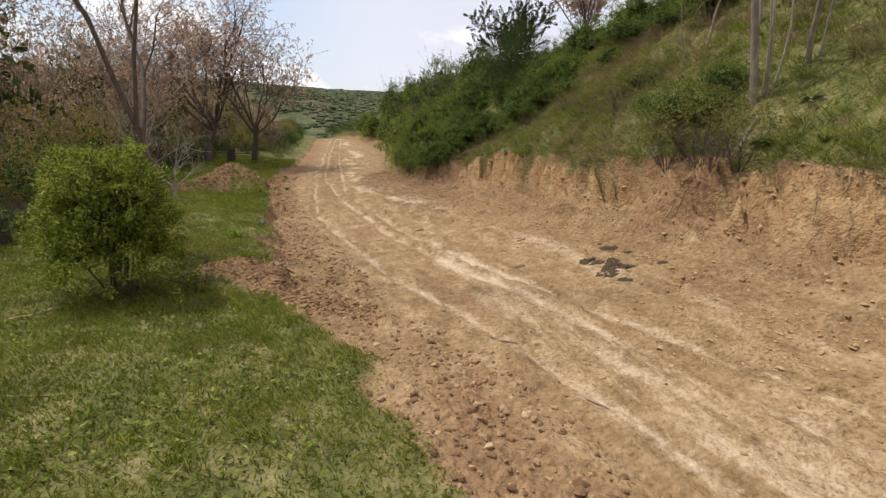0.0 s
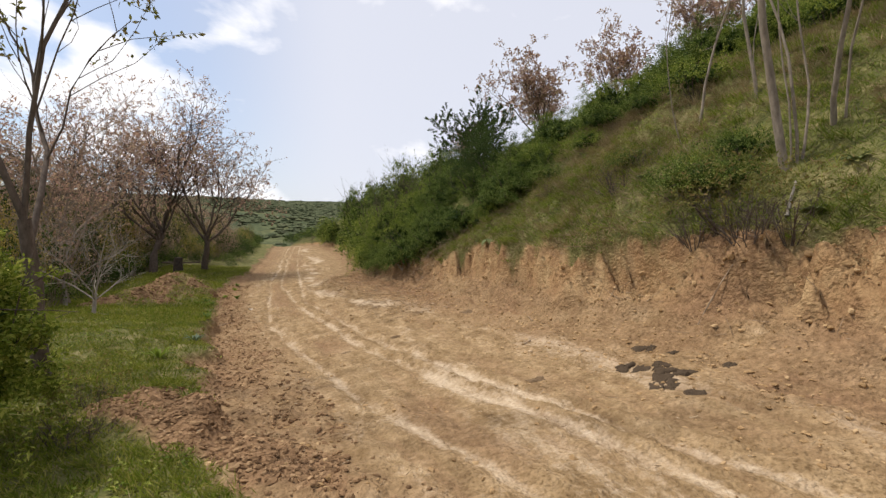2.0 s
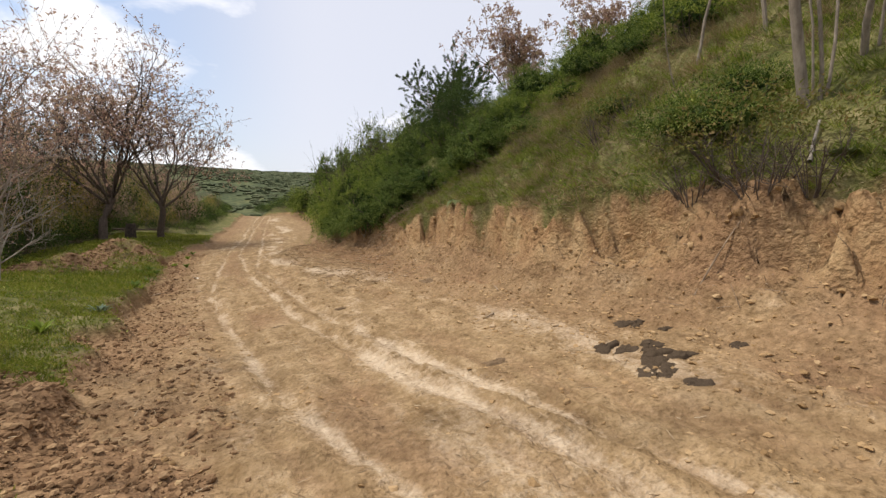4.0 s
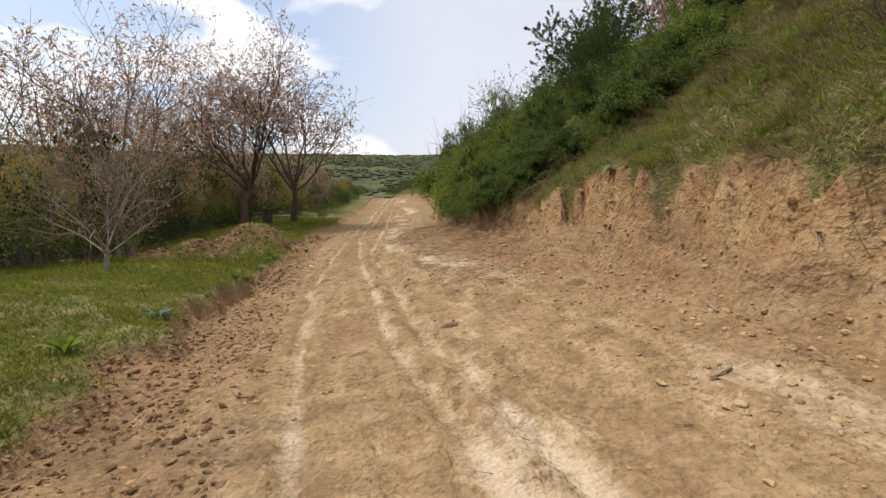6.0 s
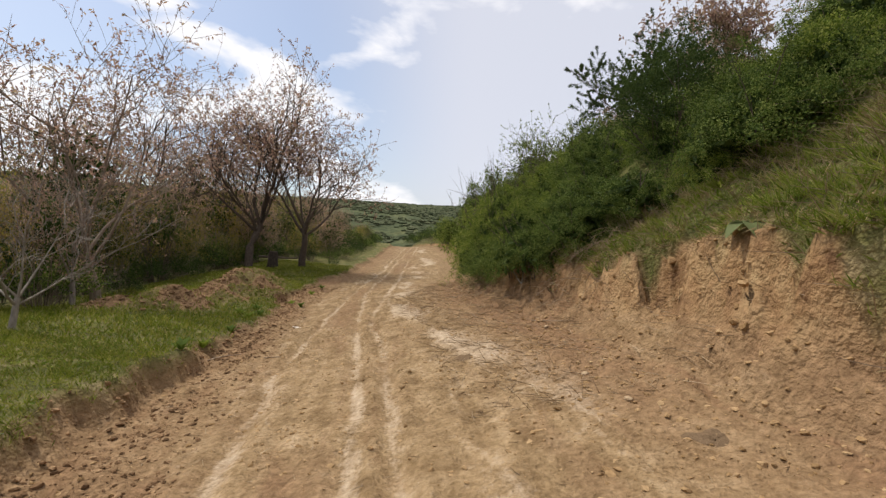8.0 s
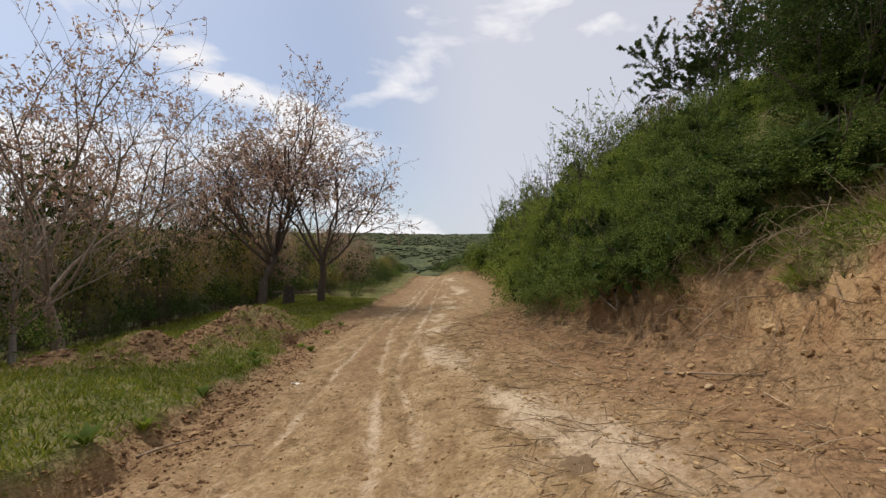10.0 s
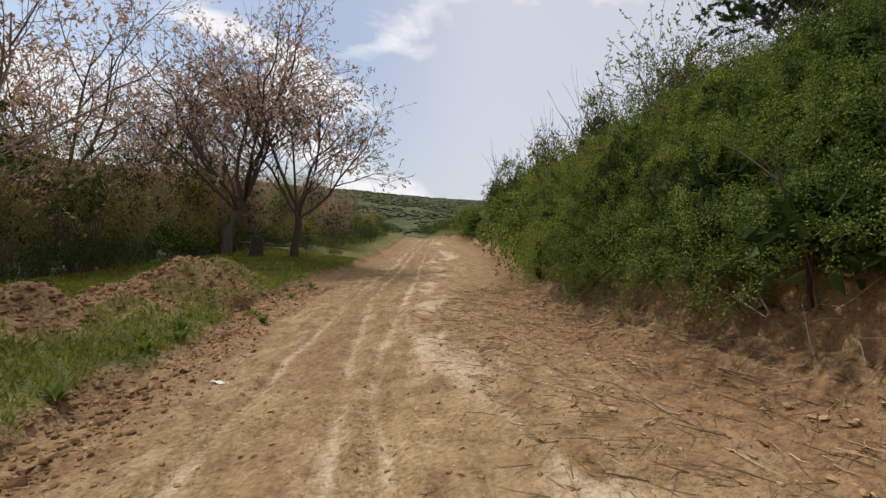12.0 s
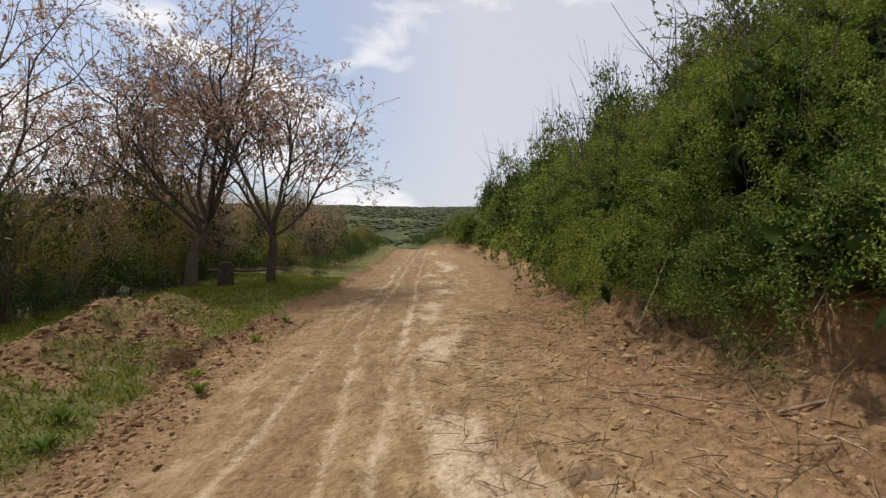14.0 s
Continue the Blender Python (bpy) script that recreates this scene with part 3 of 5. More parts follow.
def clump_leaves(seed, clumps, per, wide, tall, size, base=0.12, tight=0.16, lift=0.35, hollow=0.55, low=0.18):
    """Leaves gathered in many small sprays over an uneven dome."""
    r = np.random.default_rng(seed)
    d = unit(clumps, r)
    d[:, 2] = np.abs(d[:, 2]) * 1.15 - low
    rad = hollow + (1 - hollow) * r.random(clumps) ** 0.6
    lump = 1 + 0.22 * np.sin(d[:, 0] * 5 + seed) * np.cos(d[:, 1] * 4 + 2 * seed) + 0.12 * r.normal(size=clumps)
    c = d * (rad * lump)[:, None] * np.array([wide, wide, tall * 0.62]) + np.array([0, 0, tall * (0.36 + base)])
    above = c[:, 2] > tall * (0.05 + min(base, 0) * 4)
    c, d = c[above], d[above]
    n = len(c) * per
    out = np.repeat(d[:len(c)], per, 0)
    spray = np.repeat(unit(len(c), r) + d[:len(c)] * 0.8 + np.array([0, 0, lift]), per, 0)
    along_ = r.uniform(-1, 1, n)[:, None]
    p = np.repeat(c, per, 0) + spray * along_ * tight * wide + r.normal(size=(n, 3)) * tight * 0.28 * wide
    ax = spray * 0.6 + unit(n, r)
    v, f = leaves(p, out * 0.7 + unit(n, r) * 0.8 + np.array([0, 0, 0.7]), ax, size * r.uniform(0.6, 1.3, n), size * r.uniform(0.36, 0.58, n))
    return v, f


def inner_shade_leaves(seed, count, wide, tall, size, base=0.12, low=0.3):
    """Coarse overlapping sprays of dark leaf, added deep inside a shrub as its shade."""
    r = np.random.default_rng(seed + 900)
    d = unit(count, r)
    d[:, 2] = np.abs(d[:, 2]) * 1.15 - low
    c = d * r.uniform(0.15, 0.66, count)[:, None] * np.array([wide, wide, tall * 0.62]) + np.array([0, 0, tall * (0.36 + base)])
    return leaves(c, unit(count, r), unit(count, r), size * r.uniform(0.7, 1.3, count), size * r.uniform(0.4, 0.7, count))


def stems(seed, count, wide, tall, rad, base_spread=0.12):
    r = np.random.default_rng(seed)
    out = []
    for k in range(count):
        a = r.uniform(0, 2 * np.pi)
        tip = r.uniform(0.15, 0.85)
        s = (np.cos(a) * base_spread * wide, np.sin(a) * base_spread * wide, -0.15)
        line = frond_points(s, (np.cos(a) * tip * wide, np.sin(a) * tip * wide, tall * r.uniform(0.7, 1.0)), tall * r.uniform(0.62, 0.92), -0.15, 6, r)
        out.append(tube(line, np.linspace(rad * r.uniform(0.6, 1.2), rad * 0.25, 6), 4))
        for _ in range(3):
            i = r.integers(2, 5)
            sub = frond_points(line[i], unit(1, r)[0] + np.array([0, 0, 0.5]), tall * r.uniform(0.15, 0.4), 0.2, 4, r)
            out.append(tube(sub, np.linspace(rad * 0.45, rad * 0.15, 4), 3))
    return joined(out)


def shrub(name, label, seed, wide, tall, clumps, per, size, leaf, bark, n_stems=10, rad=0.014, core=0, **kw):
    """A shrub at the origin: stems, dark inner leaf as shade, and outer foliage."""
    ob = thing(name, label, "shrub")
    part("stem_tangle", mesh_from("stem_tangle", *stems(seed, n_stems, wide, tall, rad), True), bark, ob)
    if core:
        part("inner_foliage", mesh_from("inner_foliage", *inner_shade_leaves(seed, core, wide, tall, 0.15 * wide, kw.get("base", 0.12), kw.get("low", 0.2))), M_EVER_SHADE, ob)
    part("foliage", mesh_from("foliage", *clump_leaves(seed, clumps, per, wide, tall, size, **kw)), leaf, ob)
    return ob


def place(master, x, y, scale, turn, sink=0.05, stretch=1.0, used=set()):
    """The master itself at its first place, then copies of it."""
    m = pose(x, y, height(x, y) - sink, 0, 0, turn) @ Matrix.Diagonal((scale, scale, scale * stretch, 1))
    if master.name not in used:
        used.add(master.name)
        master.matrix_basis = m
        return master
    return copy_thing(master, m)


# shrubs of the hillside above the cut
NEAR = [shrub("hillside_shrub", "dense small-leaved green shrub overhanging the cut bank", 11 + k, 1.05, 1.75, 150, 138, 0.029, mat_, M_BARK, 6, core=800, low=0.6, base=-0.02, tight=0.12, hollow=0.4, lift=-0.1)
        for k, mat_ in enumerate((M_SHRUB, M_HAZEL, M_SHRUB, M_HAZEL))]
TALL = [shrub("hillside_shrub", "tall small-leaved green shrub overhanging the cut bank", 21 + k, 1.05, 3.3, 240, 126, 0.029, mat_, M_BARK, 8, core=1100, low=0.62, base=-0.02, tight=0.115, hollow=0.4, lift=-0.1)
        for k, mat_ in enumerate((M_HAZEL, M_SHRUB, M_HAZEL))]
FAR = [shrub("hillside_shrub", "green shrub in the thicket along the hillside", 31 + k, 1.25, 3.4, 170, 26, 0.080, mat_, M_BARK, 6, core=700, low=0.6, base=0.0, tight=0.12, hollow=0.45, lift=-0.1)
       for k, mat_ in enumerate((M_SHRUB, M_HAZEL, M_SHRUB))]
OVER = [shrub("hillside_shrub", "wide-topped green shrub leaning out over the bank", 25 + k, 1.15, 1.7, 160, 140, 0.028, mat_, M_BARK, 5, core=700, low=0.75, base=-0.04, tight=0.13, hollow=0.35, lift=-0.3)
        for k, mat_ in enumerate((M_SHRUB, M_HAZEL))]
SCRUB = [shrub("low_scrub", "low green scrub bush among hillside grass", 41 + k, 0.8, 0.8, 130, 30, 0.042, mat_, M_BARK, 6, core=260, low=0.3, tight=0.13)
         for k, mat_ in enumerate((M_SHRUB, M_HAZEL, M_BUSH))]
for ob in NEAR + TALL + FAR + OVER:
    tagged(ob, group="hillside shrubs")
for ob in SCRUB:
    tagged(ob, group="hillside scrub")
pick = random.Random(5)


def hedge(yy, uu, tall, kinds, wide):
    """A shrub of that height at a distance up the slope from the lip."""
    x = float(toe_x(yy) + lip_d(yy)) + uu / 0.94
    full = 1.75 if kinds is NEAR else 3.3
    size = min(wide, 0.75 * tall / (full / 1.75))if kinds is NEAR else min(wide, 0.45 * tall)
    place(pick.choice(kinds), x, yy, size, pick.uniform(0, 360), 0.15, tall / (0.95 * full * size))


for y in np.arange(13.6, 24.5, 0.95):
    for u in (0.1, 1.1, 2.2, 3.5, 5.0):
        yy, uu = y + pick.uniform(-0.4, 0.4), u + pick.uniform(-0.3, 0.3)
        uu += 0.4 * (u < 1) * (yy < 19.3)
        if yy < 15.0 and uu < 0.5 + (15.0 - yy) * 0.65:
            continue
        tall = max(float(shrub_h(yy)) - 0.45 * uu, 1.6 if uu < 3 else 1.4 if uu < 4.5 else 1.2) * pick.uniform(0.88, 1.12)
        hedge(yy, uu, tall, NEAR if tall < 2.5 else TALL, pick.uniform(0.85, 1.2) * (0.85 if uu < 0.8 else 1.0))
for y in np.arange(25.2, 62, 1.7):
    for u in (0.3, 1.9, 3.8, 5.8):
        yy, uu = y + pick.uniform(-0.6, 0.6), u + pick.uniform(-0.5, 0.5)
        if pick.random() < 0.1:
            continue
        tall = (max(float(shrub_h(yy)) - 0.45 * uu, 1.3) + 0.1 * float(step(25.5, 28, yy))) * pick.uniform(0.88, 1.12)
        hedge(yy, uu, tall, FAR, pick.uniform(0.95, 1.35))
for y in np.arange(16.4, 20.6, 0.95):
    lean_out = place(pick.choice(OVER), float(toe_x(y) + lip_d(y)) - 0.06, y, pick.uniform(0.82, 1.0), pick.uniform(0, 360), 0.05)
    lean_out.location.z = float(toe_z(y) + lip_h(y)) - 0.12
for y in np.arange(20.4, 34, 0.75):
    yy = y + pick.uniform(-0.25, 0.25)
    hedge(yy, pick.uniform(-0.1, 0.15), pick.uniform(1.0, 1.35), NEAR if yy < 25 else FAR, pick.uniform(0.55, 0.75))
for y in np.arange(5.0, 14.0, 0.95):
    for u in (2.0, 3.1, 4.2, 5.3, 6.6):
        yy, uu = y + pick.uniform(-0.4, 0.4), u + pick.uniform(-0.4, 0.4)
        open_turf = uu < 5.8 - (yy - 5) * 0.52
        if pick.random() < (0.55 if open_turf else 0.08):
            continue
        x = float(toe_x(yy) + lip_d(yy)) + uu / 0.94
        place(pick.choice(SCRUB), x, yy, pick.uniform(0.4, 0.8) if open_turf else pick.uniform(0.75, 1.35), pick.uniform(0, 360), 0.06)
for y in np.arange(8.6, 14.2, 1.05):
    for u in (4.9, 6.1, 7.4):
        yy, uu = y + pick.uniform(-0.3, 0.3), u + pick.uniform(-0.3, 0.3) + max(0, 10.5 - y) * 0.5
        place(pick.choice(NEAR), float(toe_x(yy) + lip_d(yy)) + uu / 0.94, yy, pick.uniform(0.9, 1.25), pick.uniform(0, 360), 0.12)
for x, y, s in ((4.25, 7.75, 1.15), (4.05, 8.1, 0.9), (4.75, 7.9, 0.8), (3.3, 12.4, 0.8), (2.9, 13.3, 1.0)):
    place(SCRUB[0], x, y, s, pick.uniform(0, 360))

dark = shrub("evergreen_shrub", "tall dark evergreen shrub standing on the hillside", 61, 1.2, 2.5, 420, 34, 0.05, M_EVER_SHADE, M_BARK, 12, 0.02, hollow=0.3)
place(dark, 2.3, 16.3, 1.0, 30, 0.2, 0.88)
place(dark, 2.75, 17.1, 0.9, 140)
layer = tree("spreading_tree", "dark green tree with layered spreading branches on the slope", (3.1, 23.6, height(3.1, 23.6)), 71, 3.9, 0.07, 1.1, 7, 0.62, M_BARK, M_EVER_SHADE, 0.075, 64, 3, kids=(8, 7))
sprig = tree("sapling", "slender pale-green sapling rising above the shrubs", (0.35, 21.4, height(0.35, 21.4)), 72, 3.0, 0.022, 0.5, 7, 0.4, M_BARK, M_HAZEL, 0.07, 6, 3, kids=(7, 5))
tree("sapling", "thin bare sapling with few leaves above the far shrubs", (-5.0, 42.0, height(-5.0, 42.0)), 73, 3.4, 0.03, 1.6, 4, 0.5, M_BARK, M_SHRUB, 0.12, 4, 3, kids=(4, 3))

# trees of the hilltop
HILLTREES = tree("hilltop_tree", "round-crowned tree with reddish young leaves on the hilltop", (7.2, 27.5, height(7.2, 27.5)), 81, 6.4, 0.11, 1.3, 6, 0.75, M_BARK, M_RUSSET, 0.20, 6, 4, kids=(5, 4, 4))
tagged(HILLTREES, group="hilltop trees")
for x, y, s, a in ((10.6, 24.5, 0.8, 50), (12.5, 21.0, 0.85, 130), (13.6, 18.5, 0.9, 200), (14.8, 16.4, 0.85, 300), (15.8, 14.6, 0.9, 20), (9.0, 33.0, 0.8, 90), (4.5, 38.0, 0.7, 250)):
    copy_thing(HILLTREES, pose(x, y, height(x, y) - 0.1, 0, 0, a) @ Matrix.Diagonal((s, s, s * 1.1, 1)))


def coppice(at, seed, poles, tall, name, label, bark, rad, spread=0.10):
    ob = thing(name, label, "tree", "", at)
    r = np.random.default_rng(seed)
    for k in range(poles):
        a = r.uniform(0, 2 * np.pi)
        h = tall * r.uniform(0.6, 1.0)
        line = frond_points((0.10 * np.cos(a), 0.10 * np.sin(a), -0.15), (spread * np.cos(a) + 0.01, spread * np.sin(a), 1), h, 0.1, 9, r)
        rr = rad * (1.25 if k == 0 else r.uniform(0.3, 0.6))
        pole = part("stem", mesh_from("stem", *tube(line, np.linspace(rr, rr * 0.45, 9), 7), True), bark, ob)
        tw = []
        for i in (5, 6, 7, 8):
            for _ in range(2):
                tw.append(tube(frond_points(line[i], unit(1, r)[0] + np.array([0, 0, 0.9]), r.uniform(0.3, 0.9), 0.2, 4, r), np.linspace(rr * 0.3, 0.003, 4), 3))
        part("branchwork", mesh_from("branchwork", *joined(tw), True), bark, pole)
    return ob


coppice((4.84, 7.07, height(4.84, 7.07)), 91, 4, 5.5, "coppiced_tree", "clump of slender pale trunks on the grassy slope", M_GREYBARK, 0.046)
coppice((5.6, 7.3, height(5.6, 7.3)), 92, 2, 4.2, "coppiced_tree", "pair of thin leaning saplings on the grassy slope", M_GREYBARK, 0.03, 0.18)
coppice((4.9, 9.4, height(4.9, 9.4)), 93, 2, 3.6, "coppiced_tree", "thin upright pole saplings among hillside scrub", M_GREYBARK, 0.022)
coppice((5.6, 8.6, height(5.6, 8.6)), 94, 2, 4.5, "coppiced_tree", "thin upright pole saplings among hillside scrub", M_GREYBARK, 0.025)

# trees and thicket left of the road
tree("walnut_tree", "forked walnut tree with sparse reddish spring leaves", (-12.4, 31.8, -0.5), 101, 9.0, 0.165, 2.4, 6, 1.05, M_BARK, M_RUSSET, 0.14, 7, 4, lean=(0.10, -0.1), kids=(7, 6, 4), group="walnut trees", drop=0.15)
tree("walnut_tree", "broad walnut tree with many rising limbs and russet leaves", (-14.6, 30.0, height(-14.6, 30.0)), 102, 10.8, 0.19, 2.4, 9, 0.85, M_BARK, M_RUSSET, 0.16, 7, 4, lean=(-0.03, 0), kids=(7, 6, 4), group="walnut trees", drop=0.2)
tree("walnut_tree", "walnut tree with pale trunk and russet spring leaves", (-11.3, 18.2, height(-11.3, 18.2)), 103, 7.6, 0.12, 1.3, 7, 0.65, M_BRUSH, M_RUSSET, 0.115, 5, 4, lean=(-0.1, 0.05), kids=(5, 5, 4), group="walnut trees")
tree("walnut_tree", "tall walnut tree with russet leaves behind the thicket", (-17.5, 25.0, height(-17.5, 25.0)), 104, 9.5, 0.15, 2.4, 7, 0.6, M_BARK, M_RUSSET, 0.14, 5, 4, kids=(5, 5, 3), group="walnut trees", drop=0.35)
tree("walnut_tree", "tall walnut tree with russet leaves behind the thicket", (-21.0, 33.0, height(-21.0, 33.0)), 105, 10.0, 0.16, 2.6, 7, 0.6, M_BARK, M_RUSSET, 0.15, 5, 4, kids=(5, 5, 3), group="walnut trees", drop=0.35)
tree("walnut_tree", "walnut tree with russet leaves at the wood's edge", (-13.8, 13.5, height(-13.8, 13.5)), 106, 7.5, 0.12, 1.8, 6, 0.6, M_BARK, M_RUSSET, 0.12, 6, 4, kids=(5, 4, 4), group="walnut trees", drop=0.3)
tree("young_walnut_tree", "slim dark-barked walnut with tufts of new leaves on turf", (-4.45, 7.8, height(-4.45, 7.8)), 107, 8.2, 0.085, 2.0, 3, 0.36, M_BARK, M_SPRING, 0.10, 20, 3, lean=(-0.10, 0), kids=(5, 4))
tree("young_walnut_tree", "slim walnut with few leaf tufts behind the meadow", (-8.3, 8.2, height(-8.3, 8.2)), 108, 5.6, 0.07, 1.4, 4, 0.4, M_BARK, M_SPRING, 0.085, 11, 3, kids=(5, 4))
tree("bare_sapling", "small whitish bare sapling spreading low over the turf", (-7.15, 12.95, height(-7.15, 12.95)), 109, 2.3, 0.045, 0.45, 6, 1.1, M_PALE, None, 0.1, 0, 4, kids=(4, 3, 3))
tree("bare_sapling", "pale bare forked sapling at the wood's edge", (-10.2, 16.6, height(-10.2, 16.6)), 111, 3.2, 0.06, 0.8, 5, 0.9, M_PALE, None, 0.1, 0, 4, kids=(4, 4, 3))

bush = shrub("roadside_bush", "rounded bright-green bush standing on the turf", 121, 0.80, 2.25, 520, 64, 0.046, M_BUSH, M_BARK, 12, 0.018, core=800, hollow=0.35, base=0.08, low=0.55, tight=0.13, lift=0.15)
place(bush, -3.5, 5.35, 1.0, 0)
dry = shrub("dead_bush", "low tangle of dry brown brush beside the bush", 122, 0.55, 0.6, 60, 9, 0.035, M_SPRING, M_BARK, 30, 0.007)
place(dry, -2.75, 5.75, 1.0, 0)
place(dry, -3.2, 6.7, 0.9, 100)
place(dry, -3.4, 5.2, 0.8, 200)
place(dry, 3.75, 9.5, 1.35, 40)
place(dry, 3.95, 10.2, 1.2, 160)
place(dry, 4.3, 9.6, 1.3, 290)
place(dry, 3.2, 11.6, 0.9, 20)
place(dry, 4.1, 7.3, 1.4, 250)
place(dry, 4.15, 6.9, 1.5, 80)
place(dry, 4.4, 6.6, 1.3, 190)
place(dry, 3.85, 7.5, 1.1, 330)

THICK = [shrub("thicket_shrub", "tall tangled shrub with olive buds at the wood's edge", 131 + k, 1.5, 3.6, 190, 13, 0.078, mat_, (M_GREYBARK, M_BRUSH, M_BARK, M_BRUSH, M_GREYBARK)[k], 28, 0.016, core=170, hollow=0.25, tight=0.22, low=0.4)
         for k, mat_ in enumerate((M_OLIVE, M_RUSSET, M_SPRING, M_OLIVE, M_OLIVE))]
# mostly dark leaf: green undergrowth, with the shade under trees put into its colour
LOW = [shrub("undergrowth_shrub", "low dark undergrowth bush beneath the trees", 141 + k, 1.0, 1.2, 200, 7, 0.085, mat_, M_BARK, 8, 0.012) for k, mat_ in enumerate((M_EVER_SHADE, M_SHRUB, M_EVER_SHADE))]
for ob in THICK:
    tagged(ob, group="thicket shrubs")
for ob in LOW:
    tagged(ob, group="undergrowth")
for y in np.arange(3.0, 62, 2.0):
    for e in (5.6, 8.2, 11.4, 15.5):
        yy, ee = y + pick.uniform(-0.9, 0.9), e + pick.uniform(-0.9, 0.9) + max(0, (8 - y) * 0.5)
        ee += 1.2 * (26 < y < 37 and e < 6)
        x = float(edge_x(yy)) - ee
        if np.hypot(x + 12.4, yy - 31.8) < 1.5:
            continue
        place(pick.choice(THICK), x, yy, pick.uniform(0.66, 1.22) * (0.85 if e < 6 else 1.25 if e < 10 else 1.52 if e < 13 else 1.72) * (0.86 if yy < 12 else 1.0), pick.uniform(0, 360), 0.1, 1.0 if yy < 12 else 1.3)
for y in np.arange(8.0, 60, 1.7):
    for e in (5.4, 7.0, 9.5):
        yy, ee = y + pick.uniform(-0.7, 0.7), e + pick.uniform(-0.5, 0.5)
        if 27 < yy < 36 and e < 6:
            ee += 1.0
        place(pick.choice(LOW), float(edge_x(yy)) - ee, yy, pick.uniform(0.65, 1.25) * (1.35 if e > 9 else 1.0), pick.uniform(0, 360), 0.08)
for y in np.arange(34, 62, 1.5):
    place(pick.choice(LOW), float(edge_x(y)) - pick.uniform(1.2, 2.4), y, pick.uniform(0.5, 0.9), pick.uniform(0, 360), 0.08)
    place(pick.choice(LOW), float(edge_x(y)) - pick.uniform(2.8, 4.5), y + 0.6, pick.uniform(0.8, 1.3), pick.uniform(0, 360), 0.08)
    place(pick.choice(THICK), float(edge_x(y)) - pick.uniform(2.6, 4.6), y + 1.0, pick.uniform(0.5, 0.8), pick.uniform(0, 360), 0.08)

for y in np.arange(62.5, 84, 2.4):
    place(pick.choice(LOW), float(edge_x(y)) - pick.uniform(0.6, 2.5), y, pick.uniform(0.8, 1.3), pick.uniform(0, 360), 0.1)
    place(pick.choice(LOW), float(toe_x(y)) + pick.uniform(0.3, 1.4), y, pick.uniform(0.8, 1.3), pick.uniform(0, 360), 0.1)


# ---- turf, litter and clods ----
def surface(n, r, y0, y1, d0, d1, keep, line=toe_x):
    """Random places on the ground between two lines along the road, thinned by a function of the ground's kinds."""
    y = r.uniform(y0, y1, n)
    x = line(y) + r.uniform(d0, d1, n)
    z, masks = ground_at(x, y)
    ok = r.random(n) < keep(x, y, masks)
    return np.stack([x, y, z], 1)[ok]


def blades(name, label, pts, r, lo, hi, wide, lean, material, category="grass"):
    n = len(pts)
    ax = r.normal(size=(n, 3)) * lean
    ax[:, 2] = 1.0
    size = r.uniform(lo, hi, n)
    side = unit(n, r)
    side[:, 2] *= 0.2
    v, f = leaves(pts - np.array([0, 0, 0.01]), side, ax, size, wide * r.uniform(0.6, 1.4, n), 0.5)
    tagged(part(name, mesh_from(name, v, f), material), label, category, kind="stuff")


r_ = np.random.default_rng(201)
turf_near = surface(150000, r_, -0.5, 13.0, -5.5, 0.9, lambda x, y, m: m["grass"] * np.clip(1.25 - 0.05 * y, 0.45, 1) * (0.45 + 0.75 * vnoise(x * 1.7, y * 1.7)), edge_x)
blades("meadow_grass", "short green meadow grass on the roadside verge", turf_near, r_, 0.03, 0.085, 0.011, 0.7, M_BLADE)
turf_far = surface(70000, r_, 13.0, 34.0, -5.5, 0.6, lambda x, y, m: m["grass"] * (0.4 + 0.8 * vnoise(x * 1.2, y * 1.2)), edge_x)
blades("verge_grass", "tufted grass along the verge and spoil heaps", turf_far, r_, 0.05, 0.16, 0.018, 0.7, M_BLADE)
weeds = surface(26000, r_, -0.5, 26.0, -5.0, 0.6, lambda x, y, m: m["grass"] * (vnoise(x * 2.1 + 40, y * 2.1) > 0.55) * 0.9, edge_x)
n_ = len(weeds)
wv, wf = leaves(weeds + np.array([0, 0, 0.03]), np.tile([0, 0, 1.0], (n_, 1)) + 0.5 * unit(n_, r_), unit(n_, r_) * np.array([1, 1, 0.35]), r_.uniform(0.025, 0.06, n_), r_.uniform(0.02, 0.035, n_))
tagged(part("meadow_weed", mesh_from("meadow_weed", wv, wf), M_HAZEL), "broad-leaved weeds and clover in the turf", "weeds", kind="stuff")
straw = surface(9000, r_, -0.5, 16.0, -5.0, 0.5, lambda x, y, m: m["grass"] * 0.5, edge_x)
blades("dry_stalk", "scattered dry stalks lying in the turf", straw, r_, 0.05, 0.16, 0.006, 2.5, M_STRAW, "stalks")


def hill_u(x, y):
    return (x - toe_x(y) - lip_d(y)) * 0.94


slope = surface(80000, r_, 3.0, 17.0, 0.3, 8.5, lambda x, y, m: m["grass"] * np.clip(1.2 - 0.10 * hill_u(x, y), 0.2, 1) * (0.1 + 1.3 * vnoise(x * 1.3 + 9, y * 1.3) ** 1.5))
blades("hillside_grass", "long green grass hanging on the hillside", slope, r_, 0.05, 0.18, 0.010, 0.9, M_HILLBLADE)
